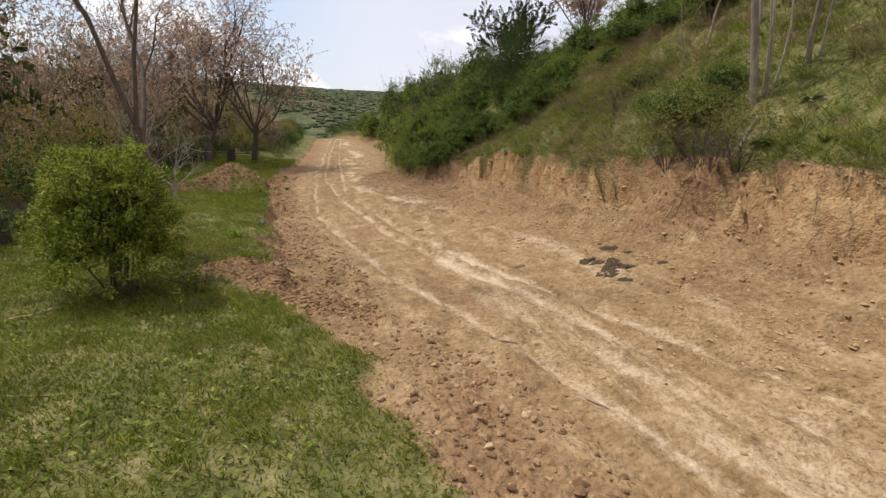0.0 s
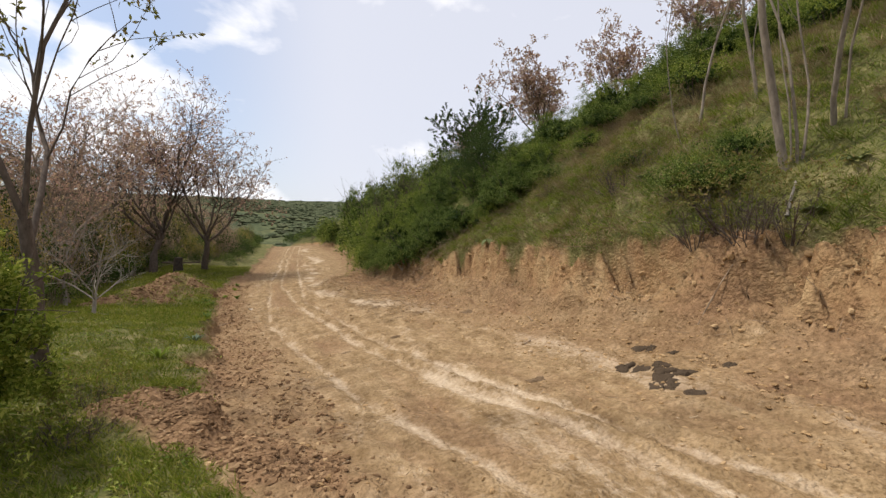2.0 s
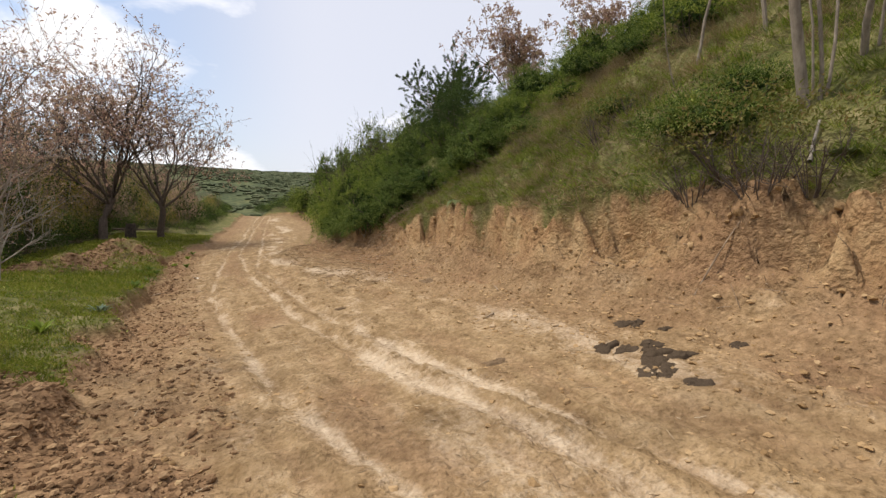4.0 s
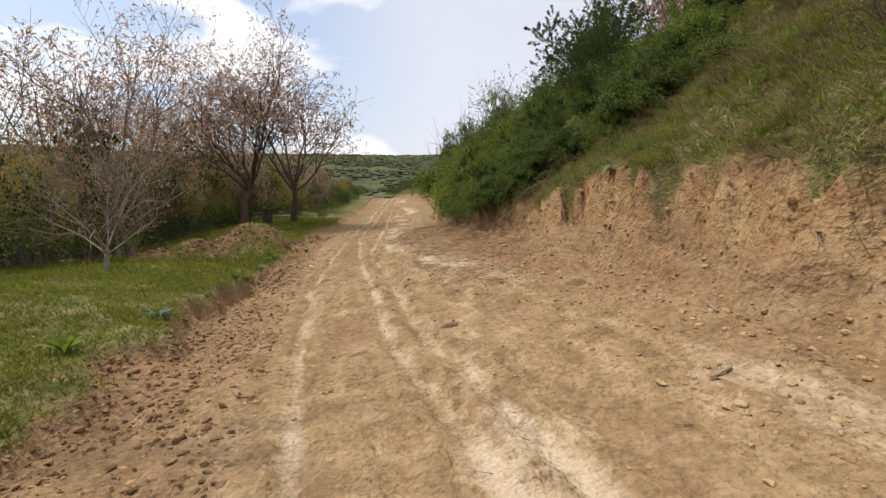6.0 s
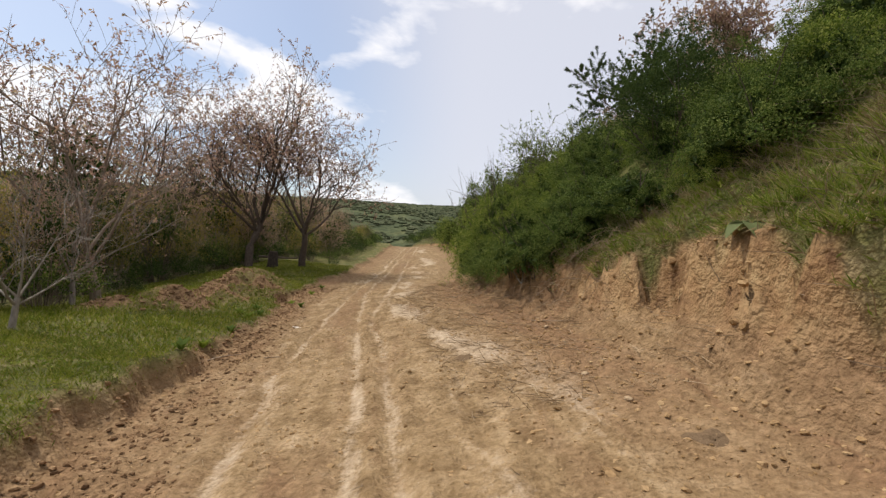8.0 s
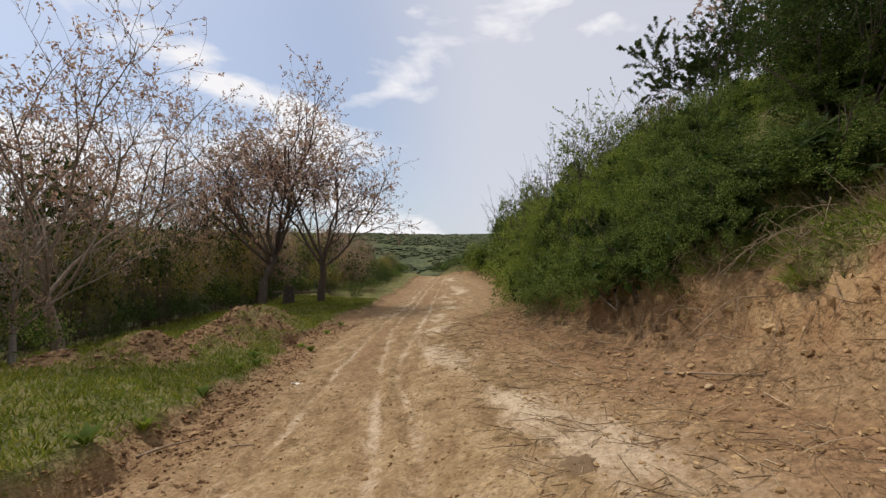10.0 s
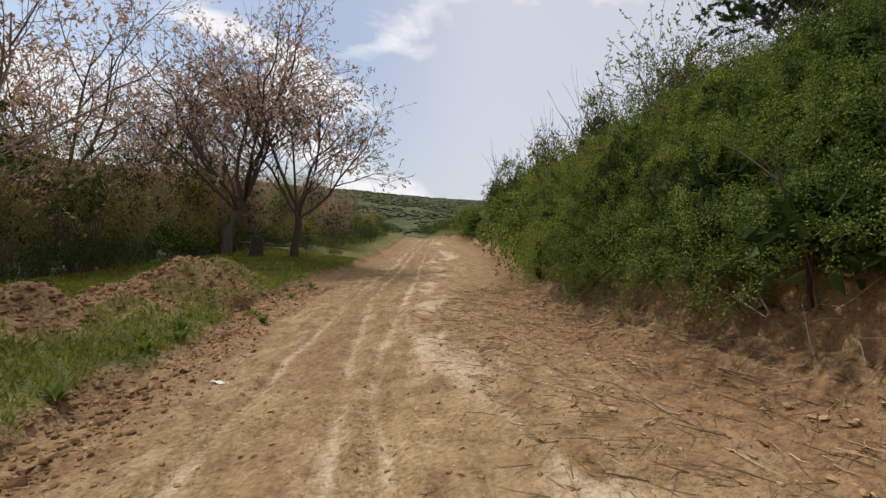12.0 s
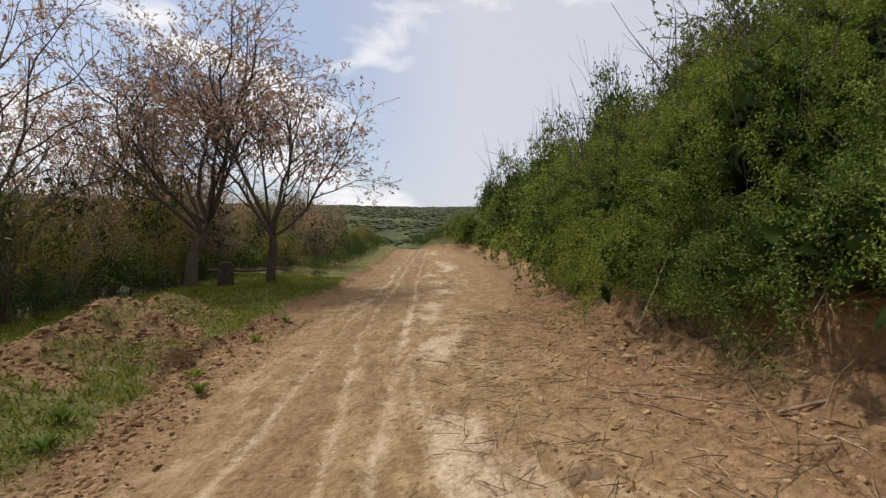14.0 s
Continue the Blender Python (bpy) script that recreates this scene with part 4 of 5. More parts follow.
drywhere = lambda x, y, m: m["grass"] * (0.25 + 0.75 * step(7.5, 9.5, y)) * np.clip(step(0.50, 0.75, vnoise(x * 0.8 + 31, y * 0.55 + 7)) + 0.35 + 0.8 * np.exp(-((x - 3.7) / 0.7) ** 2 - ((y - 9.6) / 1.1) ** 2), 0, 1)
drygrass = surface(90000, r_, 4.0, 17.0, 0.4, 6.0, drywhere)
blades("dry_grass", "tawny dead grass matted on the hillside", drygrass, r_, 0.06, 0.22, 0.008, 1.4, M_STRAW)
lipgrass = surface(18000, r_, 3.0, 17.0, 0.35, 2.0, lambda x, y, m: m["grass"] * (hill_u(x, y) < 0.35))
blades("lip_grass", "ragged grass fringe along the lip of the cut", lipgrass, r_, 0.06, 0.2, 0.012, 1.2, M_HILLBLADE)


def tufts(name, label, pts, r, each, lo, hi, wide, material):
    """Tussocks: blades that fan out of one root and bow down the slope."""
    n = len(pts) * each
    root = np.repeat(pts, each, 0) + r.normal(size=(n, 3)) * np.array([0.045, 0.045, 0.01])
    ax = r.normal(size=(n, 3)) * 0.75 + np.array([-0.45, -0.1, 0])
    ax[:, 2] = r.uniform(0.25, 1.0, n)
    tall_ = np.repeat(r.uniform(lo, hi, len(pts)), each) * r.uniform(0.6, 1.15, n)
    v, f = leaves(root, unit(n, r) * 0.4 + np.array([-0.5, 0, 0.8]), ax, tall_, wide * r.uniform(0.6, 1.4, n), 0.4)
    tagged(part(name, mesh_from(name, v, f), material), label, "grass", kind="stuff")


tuft_at = surface(4400, r_, 3.0, 15.5, 0.4, 8.0, lambda x, y, m: m["grass"] * np.clip(vnoise(x * 1.1 + 5, y * 1.1 + 2) * 1.6 - 0.2, 0, 1))
tufts("green_tussock", "green grass tussocks bowing down the hillside", tuft_at, r_, 24, 0.10, 0.27, 0.009, M_HILLBLADE)
tuft_at = surface(4200, r_, 3.5, 15.5, 0.4, 6.5, lambda x, y, m: m["grass"] * (0.25 + 0.75 * step(7.5, 9.5, y)) * np.clip(vnoise(x * 0.8 + 31, y * 0.55 + 7) * 2.2 - 0.6, 0.05, 1))
tufts("dry_tussock", "dead straw-coloured tussocks on the hillside", tuft_at, r_, 26, 0.12, 0.32, 0.008, M_STRAW)

tuft_at = surface(5200, r_, -0.5, 13.0, -5.5, 0.4, lambda x, y, m: m["grass"] * np.clip(vnoise(x * 1.5 + 2, y * 1.5 + 8) * 2 - 0.5, 0.05, 1), edge_x)
tufts("meadow_tuft", "fresh green grass tufts standing in the meadow", tuft_at, r_, 16, 0.06, 0.15, 0.009, M_BLADE)

weeds = surface(16000, r_, 3.5, 15.0, 0.4, 6.0, lambda x, y, m: m["grass"] * (vnoise(x * 1.4 + 12, y * 1.4 + 3) > 0.5) * 0.8)
n_ = len(weeds)
wv, wf = leaves(weeds + np.array([0, 0, 0.06]), np.tile([-0.5, 0, 0.8], (n_, 1)) + 0.5 * unit(n_, r_), unit(n_, r_) + np.array([-0.3, 0, 0.2]), r_.uniform(0.03, 0.085, n_), r_.uniform(0.015, 0.035, n_))
tagged(part("slope_weed", mesh_from("slope_weed", wv, wf), M_HAZEL), "leafy green weeds growing through the hillside grass", "weeds", kind="stuff")

hang_pts = surface(42000, r_, 3.0, 16.0, 0.2, 2.2, lambda x, y, m: (np.abs(hill_u(x, y) - 0.02) < 0.14) * 0.8)
n_ = len(hang_pts)
hv, hf = leaves(hang_pts + np.array([0, 0, 0.02]), unit(n_, r_) * 0.4 + np.array([-0.6, 0, 0.6]), np.array([-0.75, -0.2, -0.35]) + 0.55 * unit(n_, r_), r_.uniform(0.04, 0.15, n_), r_.uniform(0.005, 0.009, n_))
tagged(part("hanging_grass", mesh_from("hanging_grass", hv, hf), M_STRAW), "dry grass and rootlets hanging over the cut's lip", "grass", kind="stuff")

CUBE = np.array([[x, y, z] for x in (-1, 1) for y in (-1, 1) for z in (-1, 1)], float)
BOX = np.array([[0, 1, 3, 2], [4, 6, 7, 5], [0, 4, 5, 1], [2, 3, 7, 6], [0, 2, 6, 4], [1, 5, 7, 3]])


BOXTRI = np.concatenate([BOX[:, [0, 1, 2]], BOX[:, [0, 2, 3]]])
G_ = (1 + 5 ** 0.5) / 2
ICO = np.array([[-1, G_, 0], [1, G_, 0], [-1, -G_, 0], [1, -G_, 0], [0, -1, G_], [0, 1, G_], [0, -1, -G_], [0, 1, -G_], [G_, 0, -1], [G_, 0, 1], [-G_, 0, -1], [-G_, 0, 1]]) / 1.9
ICOTRI = np.array([[0, 11, 5], [0, 5, 1], [0, 1, 7], [0, 7, 10], [0, 10, 11], [1, 5, 9], [5, 11, 4], [11, 10, 2], [10, 7, 6], [7, 1, 8],
                   [3, 9, 4], [3, 4, 2], [3, 2, 6], [3, 6, 8], [3, 8, 9], [4, 9, 5], [2, 4, 11], [6, 2, 10], [8, 6, 7], [9, 8, 1]])


def lumps(name, label, pts, size, material, r, flat=0.6, category="soil"):
    """Loose uneven lumps, half sunk: small ones of eight corners, larger ones of twelve."""
    n = len(pts)
    s = np.broadcast_to(size, n)
    pieces = []
    for corners, faces, pick_, k in ((CUBE / 1.7, BOXTRI, s < 0.013, 0.38), (ICO, ICOTRI, s >= 0.013, 0.26)):
        p, q = pts[pick_], s[pick_]
        m = len(p)
        if not m:
            continue
        v = corners[None] * (1 + k * r.normal(size=(m, len(corners), 1))) * (1 + 0.2 * r.normal(size=(m, 1, 3)))
        a = r.uniform(0, 6.28, m)
        c, z = np.cos(a)[:, None], np.sin(a)[:, None]
        v = np.stack([v[..., 0] * c - v[..., 1] * z, v[..., 0] * z + v[..., 1] * c, v[..., 2] * flat], -1) * q[:, None, None] + p[:, None]
        pieces.append((v.reshape(-1, 3), (faces[None] + len(corners) * np.arange(m)[:, None, None]).reshape(-1, 3)))
    tagged(part(name, mesh_from(name, *joined(pieces)), material), label, category, kind="stuff")


road = surface(24000, r_, 0.5, 25.0, -7.2, 0.2, lambda x, y, m: (1 - m["grass"]) * (1 - 0.85 * m["pale"]) * np.clip(vnoise(x * 1.1 + 3, y * 1.1) * 1.5 - 0.25, 0.05, 1))
lumps("road_crumb", "small crumbs of dry clay scattered over the road", road, 0.005 + 0.024 * r_.random(len(road)) ** 4, M_CLOD, r_)
toe = surface(16000, r_, 2.0, 27.0, -1.5, 0.9, lambda x, y, m: (1 - m["grass"]) * (1 - m["face"]) * np.clip(1.1 + 0.6 * (x - toe_x(y)), 0.05, 1))
lumps("talus_clod", "crumbled clay clods at the foot of the cut bank", toe, 0.005 + 0.026 * r_.random(len(toe)) ** 5, M_CLOD, r_)
margin = surface(26000, r_, 0.5, 26.0, -0.7, 1.1, lambda x, y, m: (1 - m["grass"]) * np.clip(m["dark"] * 1.5, 0.1, 1), edge_x)
tonguep = surface(60000, r_, 4.6, 7.2, -1.6, 1.2, lambda x, y, m: (m["dark"] > 0.6) * 0.14, edge_x)
margin = np.concatenate([margin, tonguep])
lumps("margin_clod", "dark moist clods pushed up along the road edge", margin, 0.005 + 0.030 * r_.random(len(margin)) ** 4, M_DARKCLOD, r_)
heap = surface(22000, r_, 14.5, 26.0, -5.0, 0.5, lambda x, y, m: (1 - m["grass"]) * m["dark"], edge_x)
lumps("heap_clod", "crumbly brown clods on the spoil heaps", heap, 0.010 + 0.06 * r_.random(len(heap)) ** 5, M_DARKCLOD, r_)
scarp = surface(4500, r_, 3.0, 20.0, 0.2, 1.5, lambda x, y, m: m["face"])
lumps("face_block", "angular clay blocks standing out of the cut face", scarp, 0.010 + 0.035 * r_.random(len(scarp)) ** 4, M_CLOD, r_, 0.9)


def litter(name, label, pts, r, lo, hi, rad, material, category, tilt=0.12):
    out = []
    for p in pts:
        h = np.array([*r.normal(size=2), tilt * r.normal()])
        line = frond_points(p + np.array([0, 0, rad]), h, r.uniform(lo, hi), 0.0, 3, r)
        line[:, 2] = np.maximum(line[:, 2], p[2] + rad * 0.5)
        out.append(tube(line, (rad, rad * 0.9, rad * 0.5), 3))
    tagged(part(name, mesh_from(name, *joined(out)), material), label, category, kind="stuff")


def pts_near(n, y0, y1, d0, d1, line=toe_x, keep=lambda x, y, m: 1 - m["grass"]):
    return surface(n, r_, y0, y1, d0, d1, keep, line)


litter("stalk_litter", "broken dry stalks and chips strewn below the bushes", pts_near(2600, 11.5, 24, -1.8, 0.5), r_, 0.05, 0.35, 0.0035, M_LITTER, "litter")
litter("bramble_litter", "dead brown stalks matted on the slope above the cut", pts_near(2600, 8.0, 14.8, 0.35, 4.0, toe_x, lambda x, y, m: m["grass"] * (vnoise(x * 0.9 + 3, y * 0.9) > 0.4)), r_, 0.12, 0.55, 0.0032, M_DEAD, "litter", 0.7)
litter("road_litter", "bits of straw and twig on the bare road", pts_near(1500, 1.0, 22, -6.5, -0.2), r_, 0.02, 0.12, 0.003, M_LITTER, "litter")
def canes(name, label, n, r, y0, y1):
    """Dead canes that arch out of the shrubs and trail down over the bank."""
    out = []
    for _ in range(n):
        y = r.uniform(y0, y1)
        x = float(toe_x(y) + lip_d(y)) + r.uniform(-0.3, 0.5)
        z = height(x, y) + r.uniform(0.0, 0.3)
        line = frond_points((x, y, z), (r.uniform(-1.0, -0.2), r.normal() * 0.7, r.uniform(-0.9, 0.25)), r.uniform(0.25, 0.95), -1.3, 7, r, 0.16)
        floor_ = ground_at(line[:, 0], line[:, 1])[0]
        line[:, 2] = np.maximum(line[:, 2], floor_ + 0.006)
        rad = r.uniform(0.0025, 0.0055)
        out.append(tube(line, np.linspace(rad, rad * 0.5, 7), 4))
    tagged(part(name, mesh_from(name, *joined(out), True), M_DEAD if y0 < 20 else M_BARK), label, "canes", kind="stuff")


canes("dead_canes", "tangle of dead bramble canes trailing over the bank", 260, r_, 14.0, 22.0)
canes("dead_canes", "thin dead canes trailing from the far shrubs", 110, r_, 22.0, 31.0)
litter("root_fringe", "thin roots and stalks hanging from the bank's lip", pts_near(900, 5.0, 24, 0.35, 1.3, toe_x, lambda x, y, m: m["face"] + m["dark"]), r_, 0.06, 0.3, 0.004, M_DEAD, "roots", 0.9)

# ---- single things on the ground ----
def stick(a, b, rad, label, bark=None, bow=0.012, name="stick", group="fallen sticks"):
    a, b = np.array(a, float), np.array(b, float)
    line = a + (b - a) * np.linspace(0, 1, 8)[:, None]
    r = np.random.default_rng(int(abs(a[0] * 1000 + b[1] * 100)) + 1)
    line += np.cumsum(r.normal(size=(8, 3)), 0) * bow * 0.35 * np.sin(np.linspace(0, np.pi, 8))[:, None]
    line[:, 2] += rad * 0.6
    v, f = tube(line, np.linspace(rad, rad * 0.55, 8) * (1 + 0.15 * r.normal(size=8)), 6)
    ob = part(name, mesh_from(name, v, f, True), bark or M_DEAD)
    return tagged(ob, label, "stick", group)


def on(x, y, lift=0.0):
    return (x, y, height(x, y) + lift)


STICKS = [((-0.98, 16.19), (-0.62, 15.35), 0.010, "long dry stalk lying on the dirt"),
          ((-4.75, 13.99), (-4.65, 14.7), 0.014, "pale broken stick at the road edge"),
          ((-4.07, 14.44), (-3.79, 14.45), 0.010, "short pale stick on the road"),
          ((-3.95, 4.3), (-3.75, 4.8), 0.022, "grey weathered branch lying in the turf"),
          ((-2.75, 2.85), (-1.95, 2.98), 0.008, "pale dry stalk lying across the turf"),
          ((2.1, 9.65), (2.05, 8.95), 0.016, "pale broken branch at the foot of the bank"),
          ((-1.6, 19.6), (-1.35, 18.6), 0.009, "dry brown stalk below the bushes"),
          ((-1.95, 18.9), (-1.3, 18.2), 0.008, "dry brown stalk below the bushes"),
          ((-1.2, 18.1), (-0.7, 17.9), 0.012, "dry bramble cane on crumbled soil"),
          ((-0.7, 17.2), (-0.25, 16.2), 0.010, "dry bramble cane on crumbled soil"),
          ((0.1, 14.9), (0.65, 14.2), 0.011, "dry branch on crumbled soil"),
          ((3.55, 7.0), (3.9, 6.85), 0.011, "short stick lodged in the talus"),
          ((1.8, 8.1), (1.55, 8.0), 0.010, "short dark twig on the road"),
          ((0.9, 4.3), (1.15, 4.2), 0.012, "short dark twig on the road"),
          ((1.5, 3.3), (1.75, 3.05), 0.011, "forked dark twig on the road")]
for (ax, ay), (bx, by), rad, label in STICKS:
    stick(on(ax, ay), on(bx, by), rad, label)
stick((-0.05, 17.29, 0.98), (-0.12, 16.55, 0.55), 0.012, "pale dead cane hanging from the bank", M_PALE)
stick((-0.32, 17.3, 0.72), (-0.12, 16.6, 0.52), 0.009, "pale dead cane hanging from the bank", M_PALE)
stick((-0.75, 18.6, 1.2), (-1.05, 17.9, 0.45), 0.006, "thin dead cane hanging from the bank")
stick((-1.35, 19.6, 1.0), (-1.75, 18.9, 0.42), 0.006, "thin dead cane hanging from the bank")
stick((-0.5, 18.5, 1.3), (-1.1, 18.0, 0.6), 0.006, "thin dead cane hanging from the bank")
stick(on(4.4, 6.65, 0.02), on(4.72, 6.9, 0.06), 0.022, "barkless white branch on the slope", M_PALE)


def pat(x, y, wide, name="cow_pat", label="flattened dark dried cow pat on the road", group="cow pats", material=None, high=0.034, seed=0, category="dung"):
    """A low crusted lump with an uneven rim."""
    r = np.random.default_rng(int(seed + abs(x) * 100 + abs(y) * 37))
    rings, seg = 6, 18
    ang = np.linspace(0, 2 * np.pi, seg, endpoint=False)
    rim = 1 + 0.25 * np.sin(2 * ang + r.uniform(0, 6)) + 0.2 * np.sin(3 * ang + r.uniform(0, 6)) + 0.2 * r.normal(size=seg)
    v, f = [(0, 0, high)], []
    for k in range(1, rings + 1):
        q = k / rings
        for j in range(seg):
            v.append((q * rim[j] * wide / 2 * np.cos(ang[j]), q * rim[j] * wide / 2 * np.sin(ang[j]) * 0.8, high * (1 - q ** 3) * (1 + 0.4 * r.normal()) - 0.03 * (k == rings)))
    quads = [[1 + (k - 1) * seg + j, 1 + k * seg + j, 1 + k * seg + (j + 1) % seg, 1 + (k - 1) * seg + (j + 1) % seg] for k in range(1, rings) for j in range(seg)]
    quads += [[0, 1 + j, 1 + (j + 1) % seg, 1 + (j + 2) % seg] for j in range(0, seg, 2)]
    ob = part(name, mesh_from(name, v, quads, True), material or M_DUNG)
    z0 = height(x, y)
    nx, ny = height(x + 0.1, y) - height(x - 0.1, y), height(x, y + 0.1) - height(x, y - 0.1)
    ob.matrix_basis = pose(x, y, z0 - 0.002, math.degrees(math.atan(ny / 0.2)), -math.degrees(math.atan(nx / 0.2)), r.uniform(0, 30))
    return tagged(ob, label, category, group)


for x, y, w in ((2.43, 6.5, 0.24), (2.54, 6.36, 0.24), (2.72, 6.3, 0.24), (2.66, 6.12, 0.22), (2.55, 5.98, 0.26), (2.49, 5.82, 0.28), (2.6, 5.83, 0.24), (2.84, 6.02, 0.22), (2.62, 5.58, 0.26), (3.26, 5.99, 0.19), (2.86, 7.05, 0.2), (2.94, 6.91, 0.18), (3.06, 6.65, 0.12)):
    pat(x, y, w, high=0.02)
M_GREYCRUST = island_material("grey_crust", [(0.0, (0.15, 0.10, 0.06)), (1.0, (0.25, 0.17, 0.10))])
for x, y, w in ((1.51, 6.68, 0.21), (-0.94, 9.19, 0.24), (1.25, 10.7, 0.26), (-0.14, 9.86, 0.18), (-0.7, 13.3, 0.34), (-2.22, 17.78, 0.22)):
    pat(x, y, w, "crusted_patch", "crusted greyish lump pressed into the road", "crusted patches", M_GREYCRUST, 0.018, 5, "crust")
M_STONE = island_material("stone", [(0.0, (0.36, 0.25, 0.145)), (1.0, (0.44, 0.32, 0.20))], 0.9)


def stone(x, y, size, label="pale angular stone on the dirt"):
    r = np.random.default_rng(int(x * 991 + y * 77) % 100000)
    bm = bmesh.new()
    bmesh.ops.create_icosphere(bm, subdivisions=2, radius=size)
    for v in bm.verts:
        v.co = Vector((v.co.x * 1.25, v.co.y, v.co.z * 0.65)) * (1 + 0.35 * noise.noise(v.co / size * 0.9 + Vector((x, y, 0)))) * 1.0
    me = bpy.data.meshes.new("stone")
    bm.to_mesh(me)
    bm.free()
    ob = part("stone", me, M_STONE)
    ob.matrix_basis = pose(x, y, height(x, y) + size * 0.25, r.uniform(-15, 15), r.uniform(-15, 15), r.uniform(0, 360))
    tagged(ob, label, "stone", "loose stones")


for x, y, s in ((0.62, 12.15, 0.036), (0.87, 11.4, 0.03), (1.7, 7.73, 0.028), (2.24, 7.25, 0.03), (-1.93, 20.4, 0.04), (-1.7, 19.6, 0.045), (0.35, 1.9, 0.028), (0.75, 2.6, 0.03), (1.05, 3.0, 0.034), (0.7, 3.1, 0.022), (-1.2, 16.0, 0.028), (0.3, 14.3, 0.032)):
    stone(x, y, s)
M_WHITE = island_material("faded_plastic", [(0.0, (0.72, 0.66, 0.58)), (1.0, (0.75, 0.70, 0.62))], 0.5)


def scrap(x, y, wide, turn):
    """A crumpled flat scrap."""
    g = np.linspace(-0.5, 0.5, 7)
    X, Y = np.meshgrid(g, g, indexing="ij")
    Z = 0.05 * np.sin(X * 9 + Y * 4) * wide + 0.02 * np.cos(Y * 14) * wide
    top = np.stack([X.ravel() * wide, Y.ravel() * wide * 0.38, Z.ravel() + 0.02], 1)
    bot = top - np.array([0, 0, 0.006])
    i, j = np.meshgrid(np.arange(6), np.arange(6), indexing="ij")
    q = np.stack([i * 7 + j, (i + 1) * 7 + j, (i + 1) * 7 + j + 1, i * 7 + j + 1], -1).reshape(-1, 4)
    ob = part("plastic_scrap", mesh_from("plastic_scrap", np.concatenate([top, bot]), np.concatenate([q, q[:, ::-1] + 49]), True), M_WHITE)
    ob.matrix_basis = pose(x, y, height(x, y), 0, 6, turn)
    tagged(ob, "crumpled whitish scrap of plastic on the road", "scrap")


scrap(-4.95, 17.15, 0.17, 10)
M_BROAD = leaf_material("broad_leaf", (0.09, 0.115, 0.045), (0.14, 0.17, 0.075), (0.22, 0.245, 0.14), 0.25)
M_BLUE = leaf_material("glaucous_leaf", (0.10, 0.145, 0.10), (0.16, 0.21, 0.15), (0.22, 0.27, 0.20), 0.2)


def big_leaf(parent, base, heading, length, wide, droop, material):
    n = 7
    t = np.linspace(0, 1, n)
    h = np.array(heading, float)
    h /= np.linalg.norm(h)
    mid = np.array(base) + h * length * t[:, None] + np.array([0, 0, -droop]) * (t ** 2)[:, None] * length
    side = np.cross(h, (0, 0, 1.0))
    side /= np.linalg.norm(side) + 1e-6
    w = wide * np.sin(np.pi * np.clip(t * 0.93 + 0.05, 0, 1)) ** 0.8
    edge = np.array([0, 0, 0.18])
    v = np.concatenate([mid + side * w[:, None] / 2 + edge * w[:, None], mid, mid - side * w[:, None] / 2 + edge * w[:, None]])
    i = np.arange(n - 1)
    f = np.concatenate([np.stack([i, i + 1, n + i + 1, n + i], 1), np.stack([n + i, n + i + 1, 2 * n + i + 1, 2 * n + i], 1)])
    part("leaf", mesh_from("leaf", v, f, True), material, parent)


def rosette(name, label, at, n, length, wide, rise, material, seed, droop=0.35, group=""):
    r = np.random.default_rng(seed)
    ob = thing(name, label, "plant", group, at)
    for k in range(n):
        a = 2.4 * k + r.uniform(-0.2, 0.2)
        big_leaf(ob, (0.02 * np.cos(a), 0.02 * np.sin(a), 0.0), (np.cos(a), np.sin(a), rise * r.uniform(0.5, 1.4)), length * r.uniform(0.7, 1.1), wide * r.uniform(0.8, 1.1), droop, material)
    return ob


rosette("burdock", "burdock with large pale drooping leaves on the bank's lip", (1.88, 11.95, 1.47), 6, 0.27, 0.19, 0.35, M_BROAD, 301, 0.9)
rosette("thistle", "spiky blue-green thistle rosette at the turf edge", on(-3.62, 10.05, -0.02), 22, 0.24, 0.035, 1.1, M_BLUE, 302, 0.3)
for k, (x, y) in enumerate(((-6.8, 18.7), (-7.1, 18.3), (-7.2, 19.2), (-6.6, 17.9), (-6.5, 20.3), (-7.3, 21.2), (-5.9, 16.2), (-5.3, 14.6), (-4.9, 13.6), (-7.6, 23.2), (-8.3, 25.5), (-3.6, 8.8))):
    rosette("weed_clump", "leafy green weed clump at the road's edge", on(x, y), 16, 0.26, 0.05, 1.6, M_HAZEL if k % 2 else M_SHRUB, 310 + k, 0.3, "weed clumps")
for k, (x, y) in enumerate(((3.4, 10.6), (2.6, 12.9), (3.9, 9.0), (4.6, 6.5), (5.2, 6.6), (5.0, 5.9), (3.0, 11.8))):
    rosette("weed_clump", "bright broad-leaved weed on the hillside", on(x, y), 14, 0.22, 0.06, 1.0, M_BROAD, 340 + k, 0.5, "weed clumps")

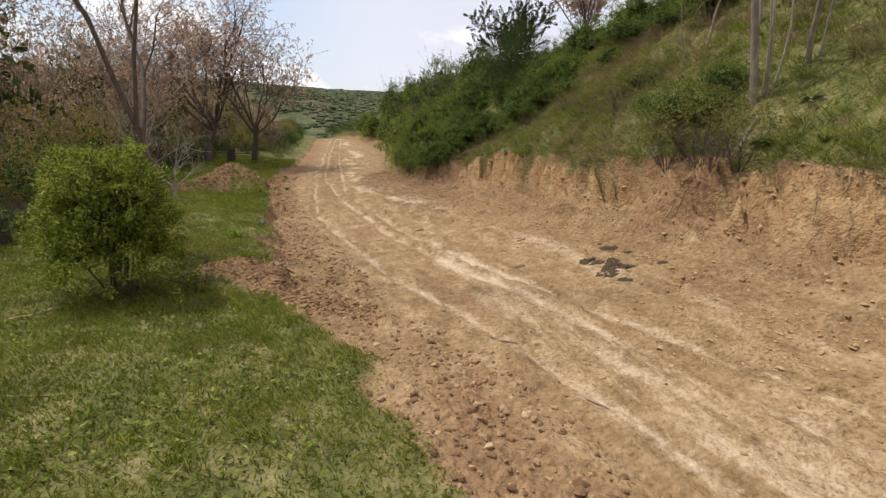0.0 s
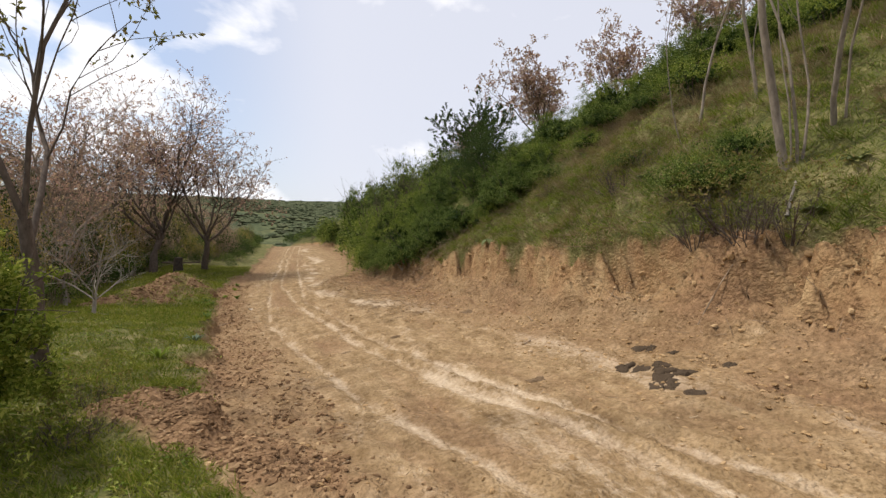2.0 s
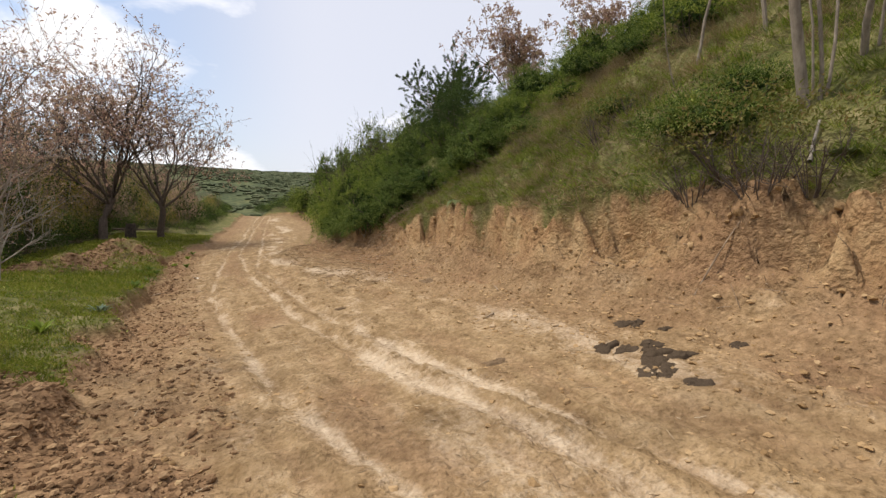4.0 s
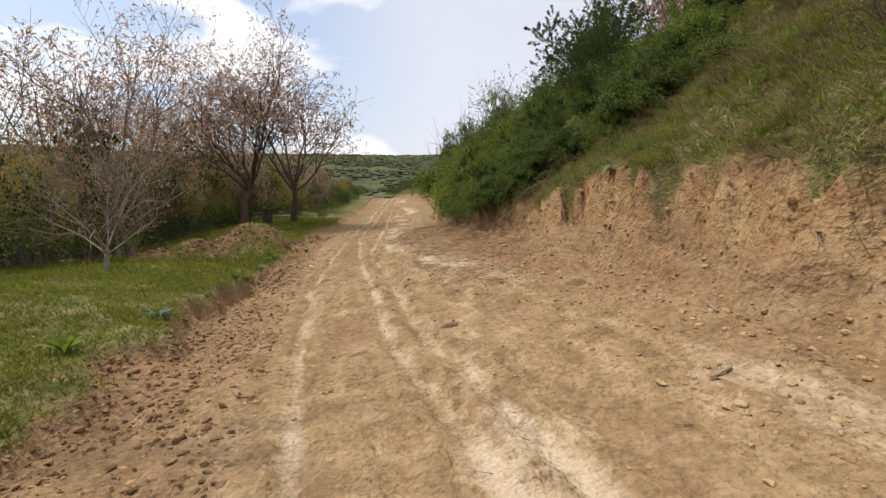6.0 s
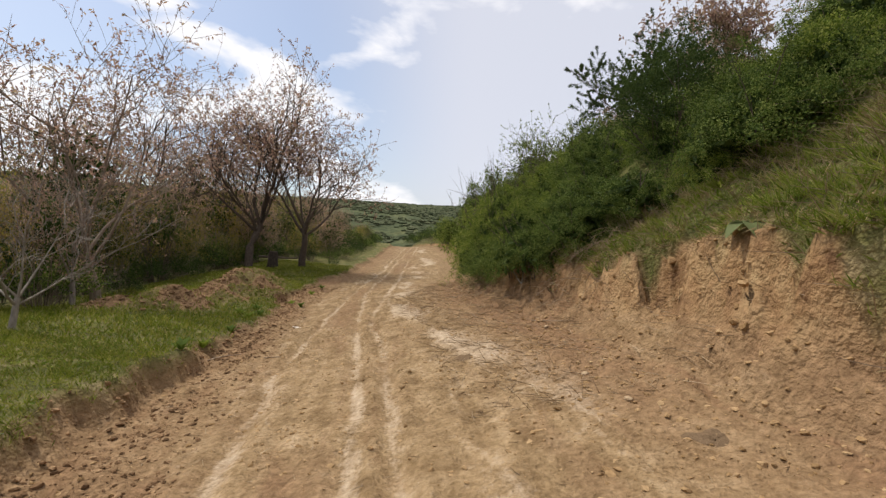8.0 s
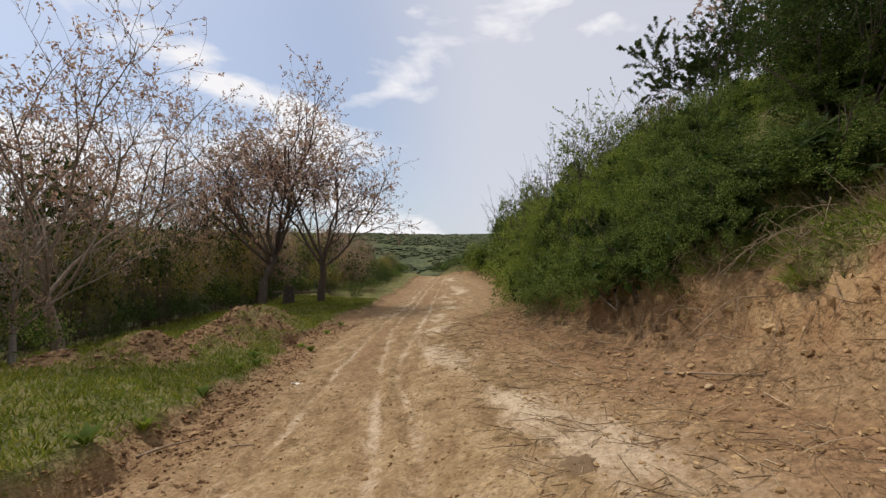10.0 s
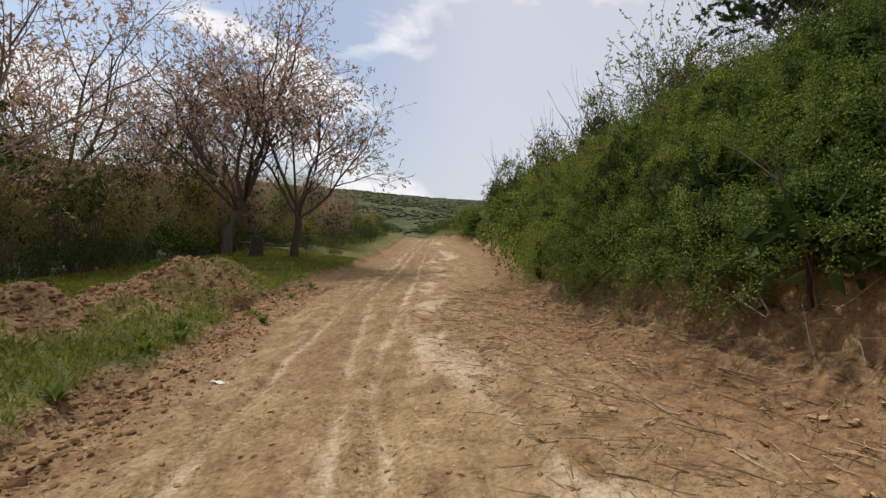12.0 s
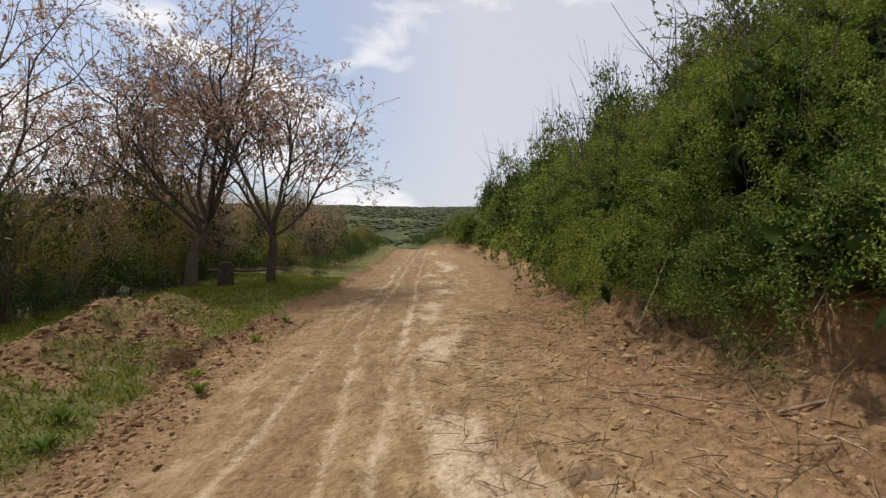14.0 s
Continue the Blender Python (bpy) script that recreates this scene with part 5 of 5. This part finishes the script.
stump = thing("tree_stump", "dark rotting tree stump beside the walnut trees", "stump", "", on(-13.3, 30.2))
sv, sf = tube([(0, 0, -0.2), (0.02, 0, 0.2), (0.0, 0.03, 0.55), (0.03, 0.02, 0.85)], (0.34, 0.27, 0.25, 0.22), 11)
part("stub", mesh_from("stub", sv, sf, True), M_ROT, stump)
cv, cf = tube([(0.03, 0.02, 0.83), (0.03, 0.02, 0.86), (0.03, 0.02, 0.862)], (0.215, 0.2, 0.004), 11)
part("cut_top", mesh_from("cut_top", cv, cf), M_BARK, stump)
stick(on(-14.5, 30.8, 0.5), on(-12.6, 33.0, 0.35), 0.07, "fallen log lying behind the walnut trees", M_BARK, 0.05, "fallen_log", "fallen logs")
st2 = thing("tree_stump", "short dark stump standing in the meadow", "stump", "", on(-7.1, 7.7))
sv, sf = tube([(0, 0, -0.1), (0.01, 0, 0.2), (0.0, 0.01, 0.42), (0, 0, 0.45), (0, 0, 0.452)], (0.12, 0.1, 0.09, 0.085, 0.003), 9)
part("stub", mesh_from("stub", sv, sf, True), M_ROT, st2)


def far_woods():
    """Tree clumps over the far ridge, in loose belts with open ground between."""
    r = np.random.default_rng(401)
    n = 40000
    x, y = r.uniform(-560, 300, n), r.uniform(300, 640, n)
    cover = vnoise(x * 0.016 + 5, y * 0.03) + 0.35 * vnoise(x * 0.07, y * 0.07)
    dist = np.hypot(x, y)
    ok = (r.random(n) < np.clip((cover - 0.5) * 1.8, 0.05, 0.9)) & (dist < 640)
    x, y, dist = x[ok], y[ok], dist[ok]
    z = ground_at(x, y)[0]
    m = len(x)
    wide = r.uniform(1.0, 2.4, m)
    v = ICO[None] * (1 + 0.25 * r.normal(size=(m, 12, 1))) * wide[:, None, None] * np.array([1.5, 1.5, 0.55]) + np.stack([x, y, z + wide * 0.2], 1)[:, None]
    f = (ICOTRI[None] + 12 * np.arange(m)[:, None, None]).reshape(-1, 3)
    tagged(part("far_woods", mesh_from("far_woods", v.reshape(-1, 3), f), M_FARTREE), "dark green woods and scrub on the far ridge", "woods", kind="stuff")


M_FARTREE = island_material("far_tree", [(0.0, (0.070, 0.085, 0.045)), (0.6, (0.090, 0.102, 0.055)), (1.0, (0.12, 0.125, 0.07))])
far_woods()
